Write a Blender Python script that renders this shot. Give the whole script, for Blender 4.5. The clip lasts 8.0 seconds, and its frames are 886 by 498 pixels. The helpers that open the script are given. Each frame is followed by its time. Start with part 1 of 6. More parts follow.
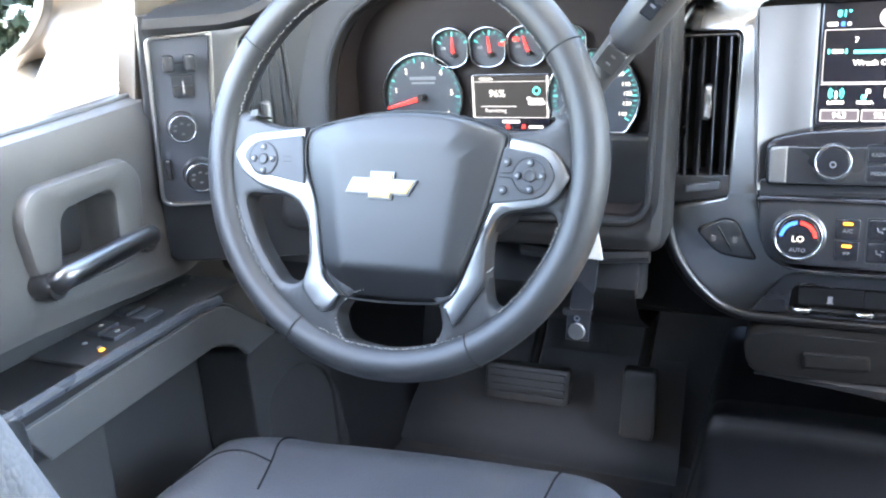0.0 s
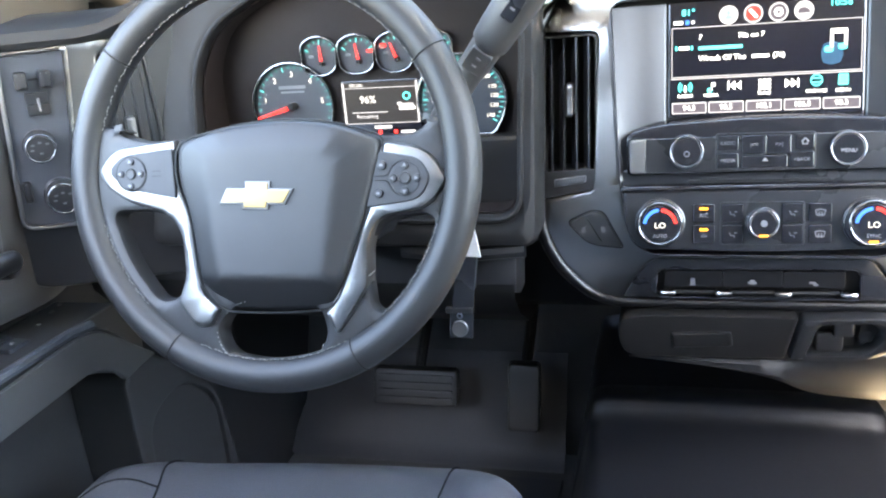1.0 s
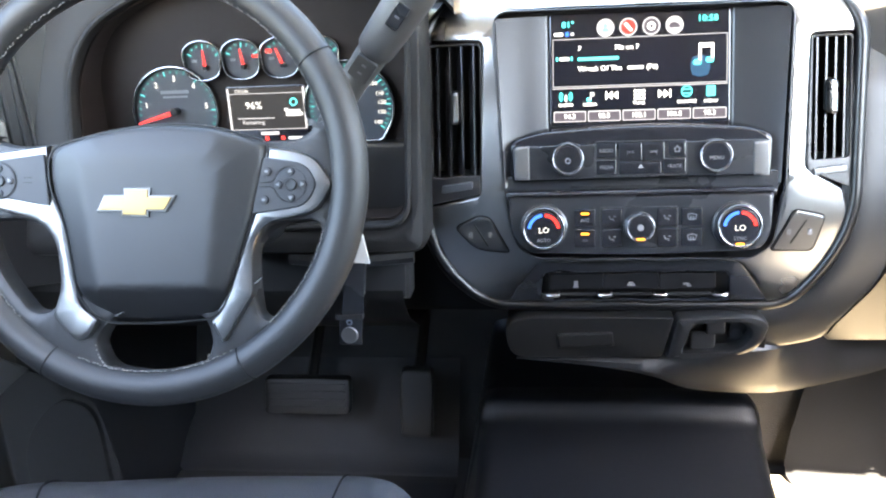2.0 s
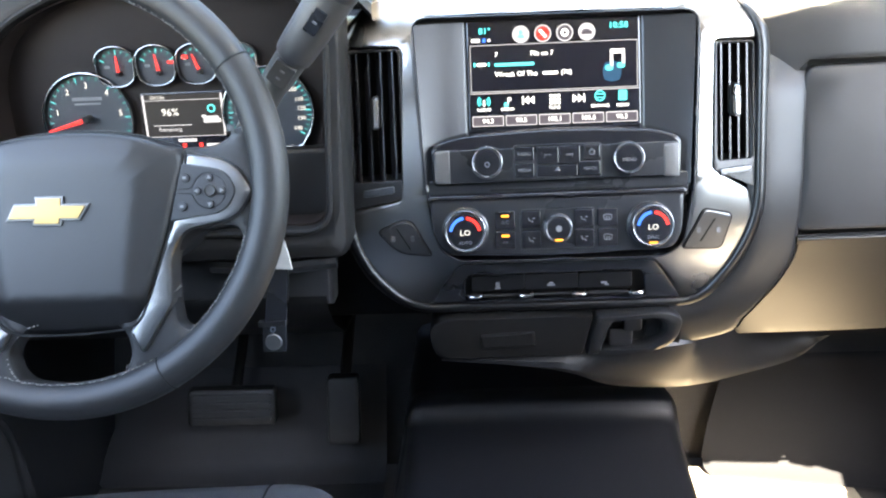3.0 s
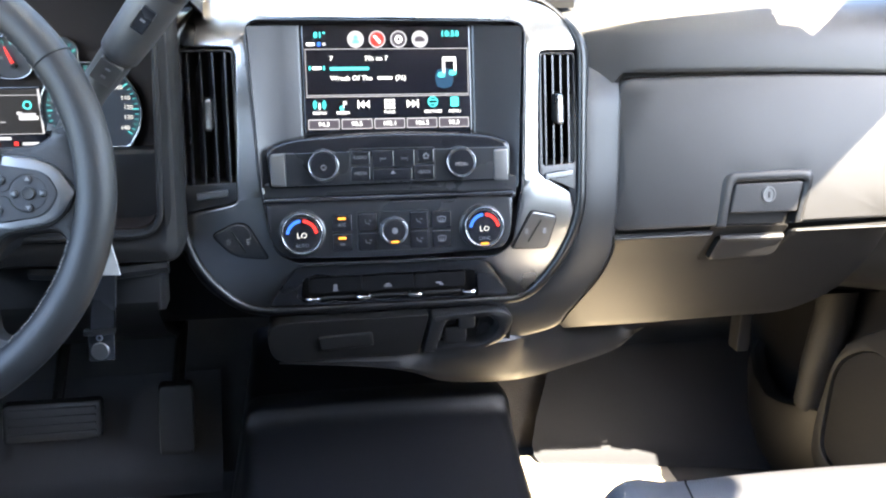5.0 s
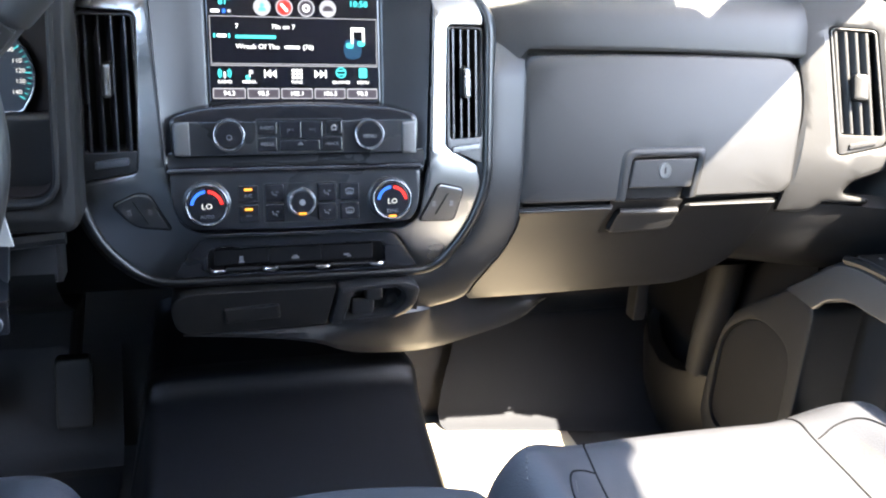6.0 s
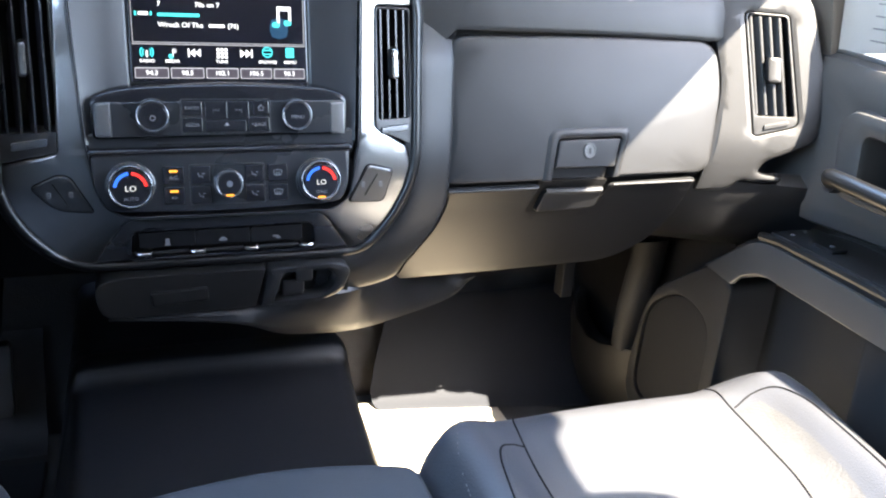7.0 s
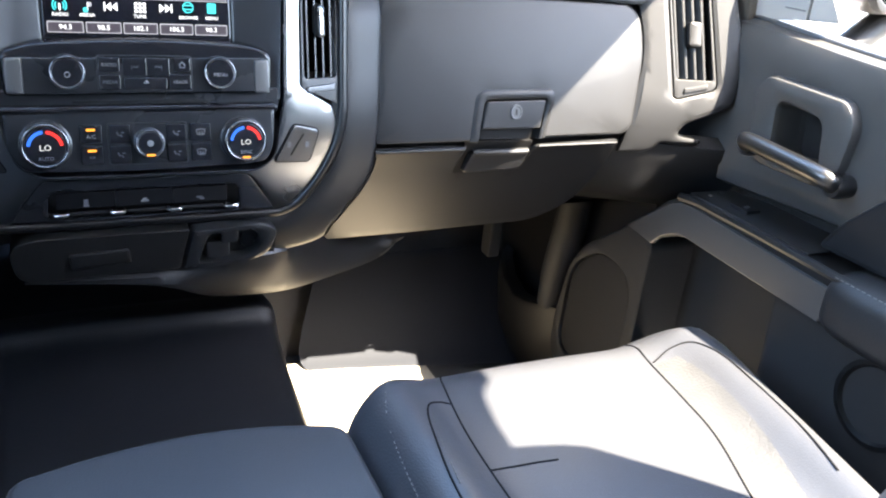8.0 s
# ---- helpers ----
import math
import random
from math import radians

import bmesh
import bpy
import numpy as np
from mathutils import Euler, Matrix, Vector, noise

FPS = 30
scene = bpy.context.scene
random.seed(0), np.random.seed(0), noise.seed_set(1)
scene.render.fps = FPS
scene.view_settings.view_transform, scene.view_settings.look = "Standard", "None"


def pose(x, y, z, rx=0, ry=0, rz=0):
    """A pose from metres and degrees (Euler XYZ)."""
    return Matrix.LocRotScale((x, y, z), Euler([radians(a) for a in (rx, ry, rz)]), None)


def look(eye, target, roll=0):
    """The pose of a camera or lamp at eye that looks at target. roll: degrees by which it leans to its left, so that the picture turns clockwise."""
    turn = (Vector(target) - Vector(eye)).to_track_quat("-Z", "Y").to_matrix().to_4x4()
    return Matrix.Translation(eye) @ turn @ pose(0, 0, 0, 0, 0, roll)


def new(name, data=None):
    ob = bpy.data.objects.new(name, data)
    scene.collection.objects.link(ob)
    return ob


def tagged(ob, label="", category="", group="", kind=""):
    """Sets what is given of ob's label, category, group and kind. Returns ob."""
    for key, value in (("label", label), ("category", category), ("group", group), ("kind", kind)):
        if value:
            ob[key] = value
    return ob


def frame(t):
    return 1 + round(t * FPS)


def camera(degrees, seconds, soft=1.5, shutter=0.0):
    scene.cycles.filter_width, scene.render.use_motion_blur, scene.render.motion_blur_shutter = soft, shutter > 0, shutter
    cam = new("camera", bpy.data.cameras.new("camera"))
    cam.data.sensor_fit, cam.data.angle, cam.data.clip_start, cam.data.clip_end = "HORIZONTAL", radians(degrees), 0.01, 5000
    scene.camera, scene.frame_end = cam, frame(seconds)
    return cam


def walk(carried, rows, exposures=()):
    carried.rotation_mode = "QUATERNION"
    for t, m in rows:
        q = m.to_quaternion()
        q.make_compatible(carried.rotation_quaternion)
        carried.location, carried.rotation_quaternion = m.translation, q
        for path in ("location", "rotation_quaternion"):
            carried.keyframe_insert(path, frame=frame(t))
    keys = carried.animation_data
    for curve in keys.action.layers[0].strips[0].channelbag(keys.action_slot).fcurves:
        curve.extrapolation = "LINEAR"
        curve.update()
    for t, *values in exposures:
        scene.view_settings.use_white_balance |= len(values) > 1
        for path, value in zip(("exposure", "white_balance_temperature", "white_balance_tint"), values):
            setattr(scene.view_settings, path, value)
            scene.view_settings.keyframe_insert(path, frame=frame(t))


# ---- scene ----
cam = camera(55.9, 8.0, soft=2.1)
# seconds, place, yaw, pitch, roll
ROWS = [
    (0.0, -0.0972, 0.0720, 1.0477, 23.015, -18.009, 3.585),
    (0.5, -0.0951, 0.0678, 1.0460, 18.844, -18.019, 4.184),
    (1.0, -0.0944, 0.0629, 1.0444, 14.082, -17.966, 4.458),
    (1.5, -0.0916, 0.0619, 1.0439, 9.708, -18.016, 3.781),
    (2.0, -0.0866, 0.0591, 1.0437, 7.068, -17.879, 2.892),
    (2.2, -0.0859, 0.0575, 1.0433, 5.932, -17.817, 2.655),
    (3.3, -0.0824, 0.0485, 1.0412, 0.095, -17.441, 2.447),
    (3.5, -0.0817, 0.0469, 1.0410, -1.184, -17.372, 2.302),
    (4.0, -0.0844, 0.0449, 1.0436, -4.079, -17.501, 0.981),
    (4.5, -0.0831, 0.0427, 1.0447, -6.059, -17.482, 0.158),
    (4.7, -0.0836, 0.0413, 1.0458, -7.189, -17.548, 0.017),
    (5.8, -0.0862, 0.0334, 1.0519, -13.846, -19.208, -2.105),
    (6.0, -0.0867, 0.0320, 1.0530, -14.966, -19.707, -2.624),
    (6.5, -0.0862, 0.0287, 1.0538, -17.497, -20.198, -3.092),
    (7.0, -0.0876, 0.0255, 1.0559, -19.626, -20.835, -3.685),
    (7.5, -0.0863, 0.0235, 1.0574, -21.945, -21.997, -4.515),
    (8.0, -0.0871, 0.0212, 1.0595, -24.174, -23.272, -5.350),
]
walk(cam, [(t, pose(x, y, z, 90 + pitch, roll, yaw)) for t, x, y, z, yaw, pitch, roll in ROWS], [(0.0, 7.36, 7500, 10), (1.0, 7.0, 7600, 10), (2.0, 6.76, 7600, 10), (3.5, 6.32, 7500, 10), (4.5, 6.3, 7300, 10), (6.0, 6.06, 6800, 10), (8.0, 5.7, 6700, 10)])

# ---- light ----
SUN_TO = Vector((1.0, -2.2, 2.865)).normalized()
world = bpy.data.worlds.new("world")
scene.world = world
world.use_nodes = True
wn, wl = world.node_tree.nodes, world.node_tree.links
sky = wn.new("ShaderNodeTexSky")
sky.sky_type, sky.sun_disc = "NISHITA", False
sky.sun_elevation = math.asin(SUN_TO.z)
sky.sun_rotation = math.atan2(SUN_TO.x, SUN_TO.y)
wn["Background"].inputs["Strength"].default_value = 0.08
wl.new(sky.outputs[0], wn["Background"].inputs["Color"])
sun = new("sun", bpy.data.lights.new("sun", "SUN"))
sun.data.energy, sun.data.angle, sun.data.color = 2.2, radians(0.5), (1.0, 0.90, 0.75)
sun.matrix_world = look(SUN_TO * 20, (0, 0, 0))


# ---- materials ----
def material(name, color, rough=0.5, metal=0.0, grain=0.0, grain_size=900.0, blotch=0.15, blotch_size=6.0, emit=0.0, coat=0.0, spec=0.5, rough_var=0.08):
    """Plain surface with fine relief, blotches of tone and uneven gloss."""
    m = bpy.data.materials.new(name)
    m.use_nodes = True
    n, l = m.node_tree.nodes, m.node_tree.links
    b = n["Principled BSDF"]
    b.inputs["Roughness"].default_value, b.inputs["Metallic"].default_value = rough, metal
    b.inputs["Specular IOR Level"].default_value = spec
    b.inputs["Coat Weight"].default_value = coat
    c = (*color, 1)
    b.inputs["Base Color"].default_value = c
    geo = n.new("ShaderNodeNewGeometry")
    if blotch:
        t = n.new("ShaderNodeTexNoise")
        t.inputs["Scale"].default_value, t.inputs["Detail"].default_value = blotch_size, 5
        l.new(geo.outputs["Position"], t.inputs["Vector"])
        mix = n.new("ShaderNodeMix")
        mix.data_type = "RGBA"
        mix.inputs[6].default_value = (*[v * (1 - blotch) for v in color], 1)
        mix.inputs[7].default_value = (*[min(1, v * (1 + blotch)) for v in color], 1)
        l.new(t.outputs["Fac"], mix.inputs[0])
        l.new(mix.outputs[2], b.inputs["Base Color"])
        mr = n.new("ShaderNodeMapRange")
        mr.inputs["To Min"].default_value, mr.inputs["To Max"].default_value = max(0.02, rough - rough_var), min(1, rough + rough_var)
        l.new(t.outputs["Fac"], mr.inputs["Value"])
        l.new(mr.outputs[0], b.inputs["Roughness"])
    if grain:
        v = n.new("ShaderNodeTexVoronoi")
        v.inputs["Scale"].default_value = grain_size
        l.new(geo.outputs["Position"], v.inputs["Vector"])
        bump = n.new("ShaderNodeBump")
        bump.inputs["Strength"].default_value, bump.inputs["Distance"].default_value = grain, 0.0004
        l.new(v.outputs["Distance"], bump.inputs["Height"])
        l.new(bump.outputs[0], b.inputs["Normal"])
    if emit:
        b.inputs["Emission Color"].default_value, b.inputs["Emission Strength"].default_value = c, emit
    return m


PAD = material("dash_plastic", (0.0090, 0.0093, 0.0102), 0.45, grain=0.15, grain_size=1300, spec=0.35)
DOOR_PAD = material("door_plastic", (0.040, 0.039, 0.038), 0.5, grain=0.18, grain_size=1300, spec=0.4)
DARK = material("black_plastic", (0.0085, 0.0085, 0.0092), 0.38, grain=0.15, grain_size=1300, spec=0.45)
SURROUND = material("surround_plastic", (0.0055, 0.0055, 0.006), 0.34, grain=0.12, grain_size=1300, spec=0.42)
BLACK = material("deep_black_plastic", (0.006, 0.0058, 0.0058), 0.55, spec=0.2)
HOOD = material("hood_plastic", (0.0105, 0.0072, 0.0065), 0.6, grain=0.3, grain_size=1100, spec=0.15)
BROW = material("brow_plastic", (0.0090, 0.0086, 0.0086), 0.55, grain=0.3, grain_size=1100, spec=0.16)
PANEL_GREY = material("satin_grey_panel", (0.034, 0.037, 0.043), 0.28, grain=0.05, grain_size=1500, blotch=0.06)
GLOSS = material("gloss_black", (0.008, 0.008, 0.010), 0.16, blotch=0.05, spec=0.35)
SCREEN_SURROUND = material("satin_screen_surround", (0.014, 0.0148, 0.0172), 0.30, blotch=0.05, spec=0.34)
TRAY = material("tray_plastic", (0.0060, 0.0058, 0.0058), 0.5, grain=0.3, grain_size=900, spec=0.3)
SATIN = material("satin_charcoal", (0.0110, 0.0117, 0.0138), 0.28, blotch=0.05, spec=0.42)
SILVER = material("silver_trim", (0.235, 0.232, 0.228), 0.29, 1.0, grain=0.04, grain_size=2500, blotch=0.05)
SPOKE = material("spoke_silver", (0.135, 0.135, 0.135), 0.34, 0.9, grain=0.08, grain_size=2500, blotch=0.05)
SATIN_SILVER = material("grey_metal_trim", (0.085, 0.085, 0.085), 0.38, 0.6, grain=0.06, grain_size=2500, blotch=0.08)
LEVER = material("lever_plastic", (0.034, 0.033, 0.033), 0.5, grain=0.3, grain_size=1100)
DULL_CHROME = material("dark_chrome", (0.21, 0.21, 0.215), 0.24, 1.0, blotch=0.05)
HANDLE = material("gunmetal_handle", (0.095, 0.095, 0.097), 0.36, 1.0, blotch=0.05)
CHROME = material("chrome", (0.80, 0.80, 0.81), 0.10, 1.0, blotch=0.02)
LEATHER = material("black_leather", (0.0375, 0.039, 0.044), 0.38, grain=0.4, grain_size=520, blotch=0.2)
RIM_LEATHER = material("wheel_leather", (0.0115, 0.0115, 0.012), 0.50, grain=0.15, grain_size=900, spec=0.32)
BUTTON_GREY = material("button_grey", (0.0165, 0.0172, 0.0195), 0.55, grain=0.08, grain_size=1500, spec=0.3)
HUB = material("wheel_hub_plastic", (0.0082, 0.0082, 0.0088), 0.5, grain=0.15, grain_size=1300, spec=0.36)
CONSOLE = material("console_vinyl", (0.026, 0.0275, 0.031), 0.42, grain=0.35, grain_size=650)
RUBBER = material("black_rubber", (0.0075, 0.0088, 0.0118), 0.46, grain=0.4, grain_size=600, spec=0.33)
# black rubber with a lighter colour, standing for more light on the driver's floor
LIGHTENED_RUBBER = material("lightened_rubber", (0.0175, 0.0185, 0.0215), 0.6, grain=0.4, grain_size=500, spec=0.3)
TOE_RUBBER = material("matt_rubber", (0.0095, 0.0108, 0.0140), 0.7, grain=0.4, grain_size=500, spec=0.15)
GRILLE = material("grille_black", (0.0155, 0.0155, 0.016), 0.65, grain=0.5, grain_size=420, spec=0.2)
DOOR_LOW = material("lower_door_plastic", (0.019, 0.019, 0.0195), 0.6, grain=0.3, grain_size=900, spec=0.25)
SWITCH_PLATE = material("switch_plate_plastic", (0.022, 0.0225, 0.024), 0.42, grain=0.1, grain_size=1300, spec=0.4)
ROCKER = material("rocker_black", (0.006, 0.006, 0.0065), 0.35, blotch=0.1, spec=0.15)
RING = material("knob_chrome", (0.19, 0.19, 0.195), 0.2, 1.0, blotch=0.04)
CARPET = material("dark_carpet", (0.034, 0.033, 0.033), 0.95, grain=1.0, grain_size=500, blotch=0.35, blotch_size=30)
# made paler than the dark floor, to bounce sunlight up under the dashboard
BOUNCE_FLOOR = material("bounce_floor", (0.44, 0.39, 0.31), 0.6, grain=0.6, grain_size=260, blotch=0.15, blotch_size=25)
THREAD = material("pale_thread", (0.11, 0.107, 0.10), 0.8, blotch=0.1)
GOLD = material("gold_emblem", (0.155, 0.104, 0.044), 0.38, 1.0, blotch=0.12, blotch_size=60, rough_var=0.06)
WHITE_PRINT = material("white_print", (0.11, 0.11, 0.115), 0.6, blotch=0)
PAPER = material("paper", (0.28, 0.28, 0.27), 0.7, blotch=0.1)
GREY_PRINT = material("grey_print", (0.082, 0.082, 0.087), 0.6, blotch=0)
POST = material("post_trim", (0.060, 0.049, 0.037), 0.7, grain=0.4, grain_size=600)
HEADLINER = material("grey_headliner", (0.28, 0.27, 0.26), 0.9, grain=0.5, grain_size=400)
# base darkened in place of shade, else the sunlit housing washes out
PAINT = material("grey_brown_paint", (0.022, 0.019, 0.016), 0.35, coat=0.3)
CONCRETE = material("pale_concrete", (0.50, 0.48, 0.45), 0.85, grain=0.5, grain_size=60, blotch=0.2, blotch_size=0.8)
ASPHALT = material("grey_asphalt", (0.09, 0.09, 0.092), 0.9, grain=0.6, grain_size=40, blotch=0.2, blotch_size=0.7)
FOLIAGE = material("foliage", (0.035, 0.05, 0.022), 0.7, blotch=0.4, blotch_size=0.6)
SCREEN = material("screen_black", (0.006, 0.006, 0.009), 0.12, blotch=0)


def lamp_material(name, color, strength):
    m = material(name, color, 0.4, blotch=0, emit=strength * 0.6, spec=0.15)
    m.node_tree.nodes["Principled BSDF"].inputs["Base Color"].default_value = (*[0.03 * v + 0.004 for v in color], 1)
    return m


L_WHITE = lamp_material("lit_white", (0.85, 0.88, 0.92), 0.085)
L_GREY = lamp_material("lit_grey", (0.35, 0.36, 0.40), 0.07)
L_CYAN = lamp_material("lit_cyan", (0.05, 0.62, 0.66), 0.085)
L_BLUE = lamp_material("lit_blue", (0.03, 0.16, 0.85), 0.060)
L_RED = lamp_material("lit_red", (0.90, 0.035, 0.03), 0.060)
L_AMBER = lamp_material("lit_amber", (1.0, 0.36, 0.04), 0.075)
L_TICK = lamp_material("lit_teal_tick", (0.05, 0.47, 0.50), 0.07)
L_DIGIT = lamp_material("lit_digit", (0.62, 0.64, 0.66), 0.06)
L_VIOLET = lamp_material("lit_violet_grey", (0.16, 0.14, 0.18), 0.02)
L_DIM = lamp_material("lit_dim_blue", (0.01, 0.07, 0.16), 0.035)

GLASS = bpy.data.materials.new("window_glass")
GLASS.use_nodes = True
gn, gl = GLASS.node_tree.nodes, GLASS.node_tree.links
gn.remove(gn["Principled BSDF"])
g_tr, g_gl, g_mx, g_fr = gn.new("ShaderNodeBsdfTransparent"), gn.new("ShaderNodeBsdfGlossy"), gn.new("ShaderNodeMixShader"), gn.new("ShaderNodeFresnel")
g_gl.inputs["Roughness"].default_value = 0.02
g_tr.inputs["Color"].default_value = (0.90, 0.93, 0.91, 1)
gl.new(g_fr.outputs[0], g_mx.inputs[0]), gl.new(g_tr.outputs[0], g_mx.inputs[1]), gl.new(g_gl.outputs[0], g_mx.inputs[2])
gl.new(g_mx.outputs[0], gn["Material Output"].inputs["Surface"])
# set apart from LEATHER to stand for the bolster slope turned from the sun
COARSE_LEATHER = material("coarse_leather", (0.040, 0.0395, 0.039), 0.5, grain=0.8, grain_size=300, blotch=0.2, blotch_size=40)
SEAM = material("seam_thread", (0.010, 0.010, 0.011), 0.95, blotch=0, spec=0.0)
TINT = bpy.data.materials.new("tinted_glass")
TINT.use_nodes = True
tn, tl = TINT.node_tree.nodes, TINT.node_tree.links
tn.remove(tn["Principled BSDF"])
t_tr, t_gl, t_mx, t_fr = tn.new("ShaderNodeBsdfTransparent"), tn.new("ShaderNodeBsdfGlossy"), tn.new("ShaderNodeMixShader"), tn.new("ShaderNodeFresnel")
t_gl.inputs["Roughness"].default_value = 0.03
t_tr.inputs["Color"].default_value = (0.07, 0.075, 0.07, 1)
tl.new(t_fr.outputs[0], t_mx.inputs[0]), tl.new(t_tr.outputs[0], t_mx.inputs[1]), tl.new(t_gl.outputs[0], t_mx.inputs[2])
tl.new(t_mx.outputs[0], tn["Material Output"].inputs["Surface"])
ELBOW = material("elbow_leather", (0.0125, 0.0125, 0.013), 0.45, grain=0.4, grain_size=520, spec=0.4)
# dark tint put into the colour, so that the overbright reflection looks dim
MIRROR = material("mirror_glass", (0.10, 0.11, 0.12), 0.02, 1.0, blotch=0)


# ---- mesh helpers ----
def finish(bm, sharp=38):
    bmesh.ops.remove_doubles(bm, verts=bm.verts, dist=1e-6)
    bmesh.ops.recalc_face_normals(bm, faces=bm.faces)
    for f in bm.faces:
        f.smooth = True
    for e in bm.edges:
        if len(e.link_faces) == 2:
            e.smooth = e.calc_face_angle(0) < radians(sharp)
    return bm


def adopt(ob, parent):
    """Hang a mesh built at its place under a thing or a part."""
    ob.parent = parent
    if parent.type == "EMPTY":
        ob.matrix_parent_inverse = Matrix.Translation(-parent.location)


def part(name, bm, mat, parent=None, label="", sharp=38):
    """One mesh object from a bmesh, under a thing or a part."""
    finish(bm, sharp)
    me = bpy.data.meshes.new(name)
    bm.to_mesh(me)
    bm.free()
    me.materials.append(mat)
    ob = new(name, me)
    ob.modifiers.new("even_normals", "WEIGHTED_NORMAL").keep_sharp = True
    if parent:
        adopt(ob, parent)
    if label:
        ob["label"] = label
    return ob


def thing(name, at, label, category, group="", kind=""):
    e = new(name)
    e.location = at
    e.empty_display_size = 0.05
    return tagged(e, label, category, group, kind)


def rp(pts, seg=5):
    """A closed outline with rounded corners from (u, v, radius)."""
    pts = [(p + (0.0,))[:3] for p in pts]
    out, n = [], len(pts)
    for i, (x, y, r) in enumerate(pts):
        p = Vector((x, y))
        if r <= 0:
            out.append((x, y))
            continue
        a, b = Vector(pts[i - 1][:2]) - p, Vector(pts[(i + 1) % n][:2]) - p
        d = min(r, a.length * 0.48, b.length * 0.48)
        a, b = p + a.normalized() * d, p + b.normalized() * d
        for k in range(seg + 1):
            s = k / seg
            q = a * (1 - s) ** 2 + p * 2 * s * (1 - s) + b * s * s
            out.append((q.x, q.y))
    return out


def rrect(x0, y0, x1, y1, r=0.003, seg=4):
    return rp([(x0, y0, r), (x1, y0, r), (x1, y1, r), (x0, y1, r)], seg)


def circle(x, y, r, n=28):
    return [(x + r * math.cos(2 * math.pi * k / n), y + r * math.sin(2 * math.pi * k / n)) for k in range(n)]


def area(o):
    return sum(a[0] * b[1] - b[0] * a[1] for a, b in zip(o, o[1:] + o[:1])) / 2


def inset(o, d):
    """Moves a closed outline to its left by d."""
    n, out = len(o), []
    for i in range(n):
        p, a, b = Vector(o[i]), Vector(o[i - 1]), Vector(o[(i + 1) % n])
        e, g = p - a, b - p
        if e.length < 1e-9:
            e = g
        if g.length < 1e-9:
            g = e
        e, g = e.normalized(), g.normalized()
        m = Vector((-e.y, e.x)) + Vector((-g.y, g.x))
        k = m.length_squared
        m = m * (2 / k) if k > 0.4 else m.normalized()
        q = p + m * d
        out.append((q.x, q.y))
    return out


def plate(loops, M, w0, w1, b=0.001, bm=None, back=False, fine=0.0):
    """A slab with a rounded front edge: the first outline is its rim, the others are holes. M(u, v, w) gives the place; fine: the longest edge of the front on a curved surface."""
    bm = bm or bmesh.new()
    old = set(bm.verts)
    fronts, backs = [], []
    for i, o in enumerate(loops):
        if (area(o) > 0) != (i == 0):
            o = o[::-1]
        rings = [(o, w0), (o, w1 - b), (inset(o, b * 0.3), w1 - b * 0.3), (inset(o, b), w1)] if b else [(o, w0), (o, w1)]
        vs = [[bm.verts.new((u, v, w)) for u, v in r] for r, w in rings]
        n = len(o)
        for r0, r1 in zip(vs, vs[1:]):
            for k in range(n):
                bm.faces.new((r0[k], r0[(k + 1) % n], r1[(k + 1) % n], r1[k]))
        fronts += [bm.edges.get((vs[-1][k], vs[-1][(k + 1) % n])) for k in range(n)]
        backs += [bm.edges.get((vs[0][k], vs[0][(k + 1) % n])) for k in range(n)]
    made = bmesh.ops.triangle_fill(bm, edges=fronts, use_beauty=True, normal=(0, 0, 1))["geom"]
    if back:
        bmesh.ops.triangle_fill(bm, edges=backs, use_beauty=True, normal=(0, 0, 1))
    if fine:
        rim = set(fronts)
        for _ in range(6):
            long = [e for e in bm.edges if e not in rim and e.calc_length() > fine and all(abs(v.co.z - w1) < 1e-7 for v in e.verts)]
            if not long:
                break
            bmesh.ops.subdivide_edges(bm, edges=long, cuts=1)
            bmesh.ops.triangulate(bm, faces=[f for f in bm.faces if len(f.verts) > 3 and all(abs(v.co.z - w1) < 1e-7 for v in f.verts)])
    for v in bm.verts:
        if v not in old:
            v.co = M(*v.co)
    return bm


def lathe(profile, mtx, n=32, bm=None):
    """A turned solid: (radius, height) along the local z."""
    bm = bm or bmesh.new()
    rings = [[bm.verts.new(mtx @ Vector((r * math.cos(2 * math.pi * k / n), r * math.sin(2 * math.pi * k / n), h))) for k in range(n)] for r, h in profile]
    for a, b in zip(rings, rings[1:]):
        for k in range(n):
            bm.faces.new((a[k], a[(k + 1) % n], b[(k + 1) % n], b[k]))
    bm.faces.new(rings[-1])
    return bm


def skin(rings, closed=True, caps=True, bm=None, wrap=False):
    """Faces between rings of points."""
    bm = bm or bmesh.new()
    vs = [[bm.verts.new(p) for p in r] for r in rings]
    n = len(vs[0])
    pairs = list(zip(vs, vs[1:])) + ([(vs[-1], vs[0])] if wrap else [])
    for a, b in pairs:
        for k in range(n if closed else n - 1):
            bm.faces.new((a[k], a[(k + 1) % n], b[(k + 1) % n], b[k]))
    if caps and closed and not wrap:
        bm.faces.new(vs[0]), bm.faces.new(vs[-1])
    return bm


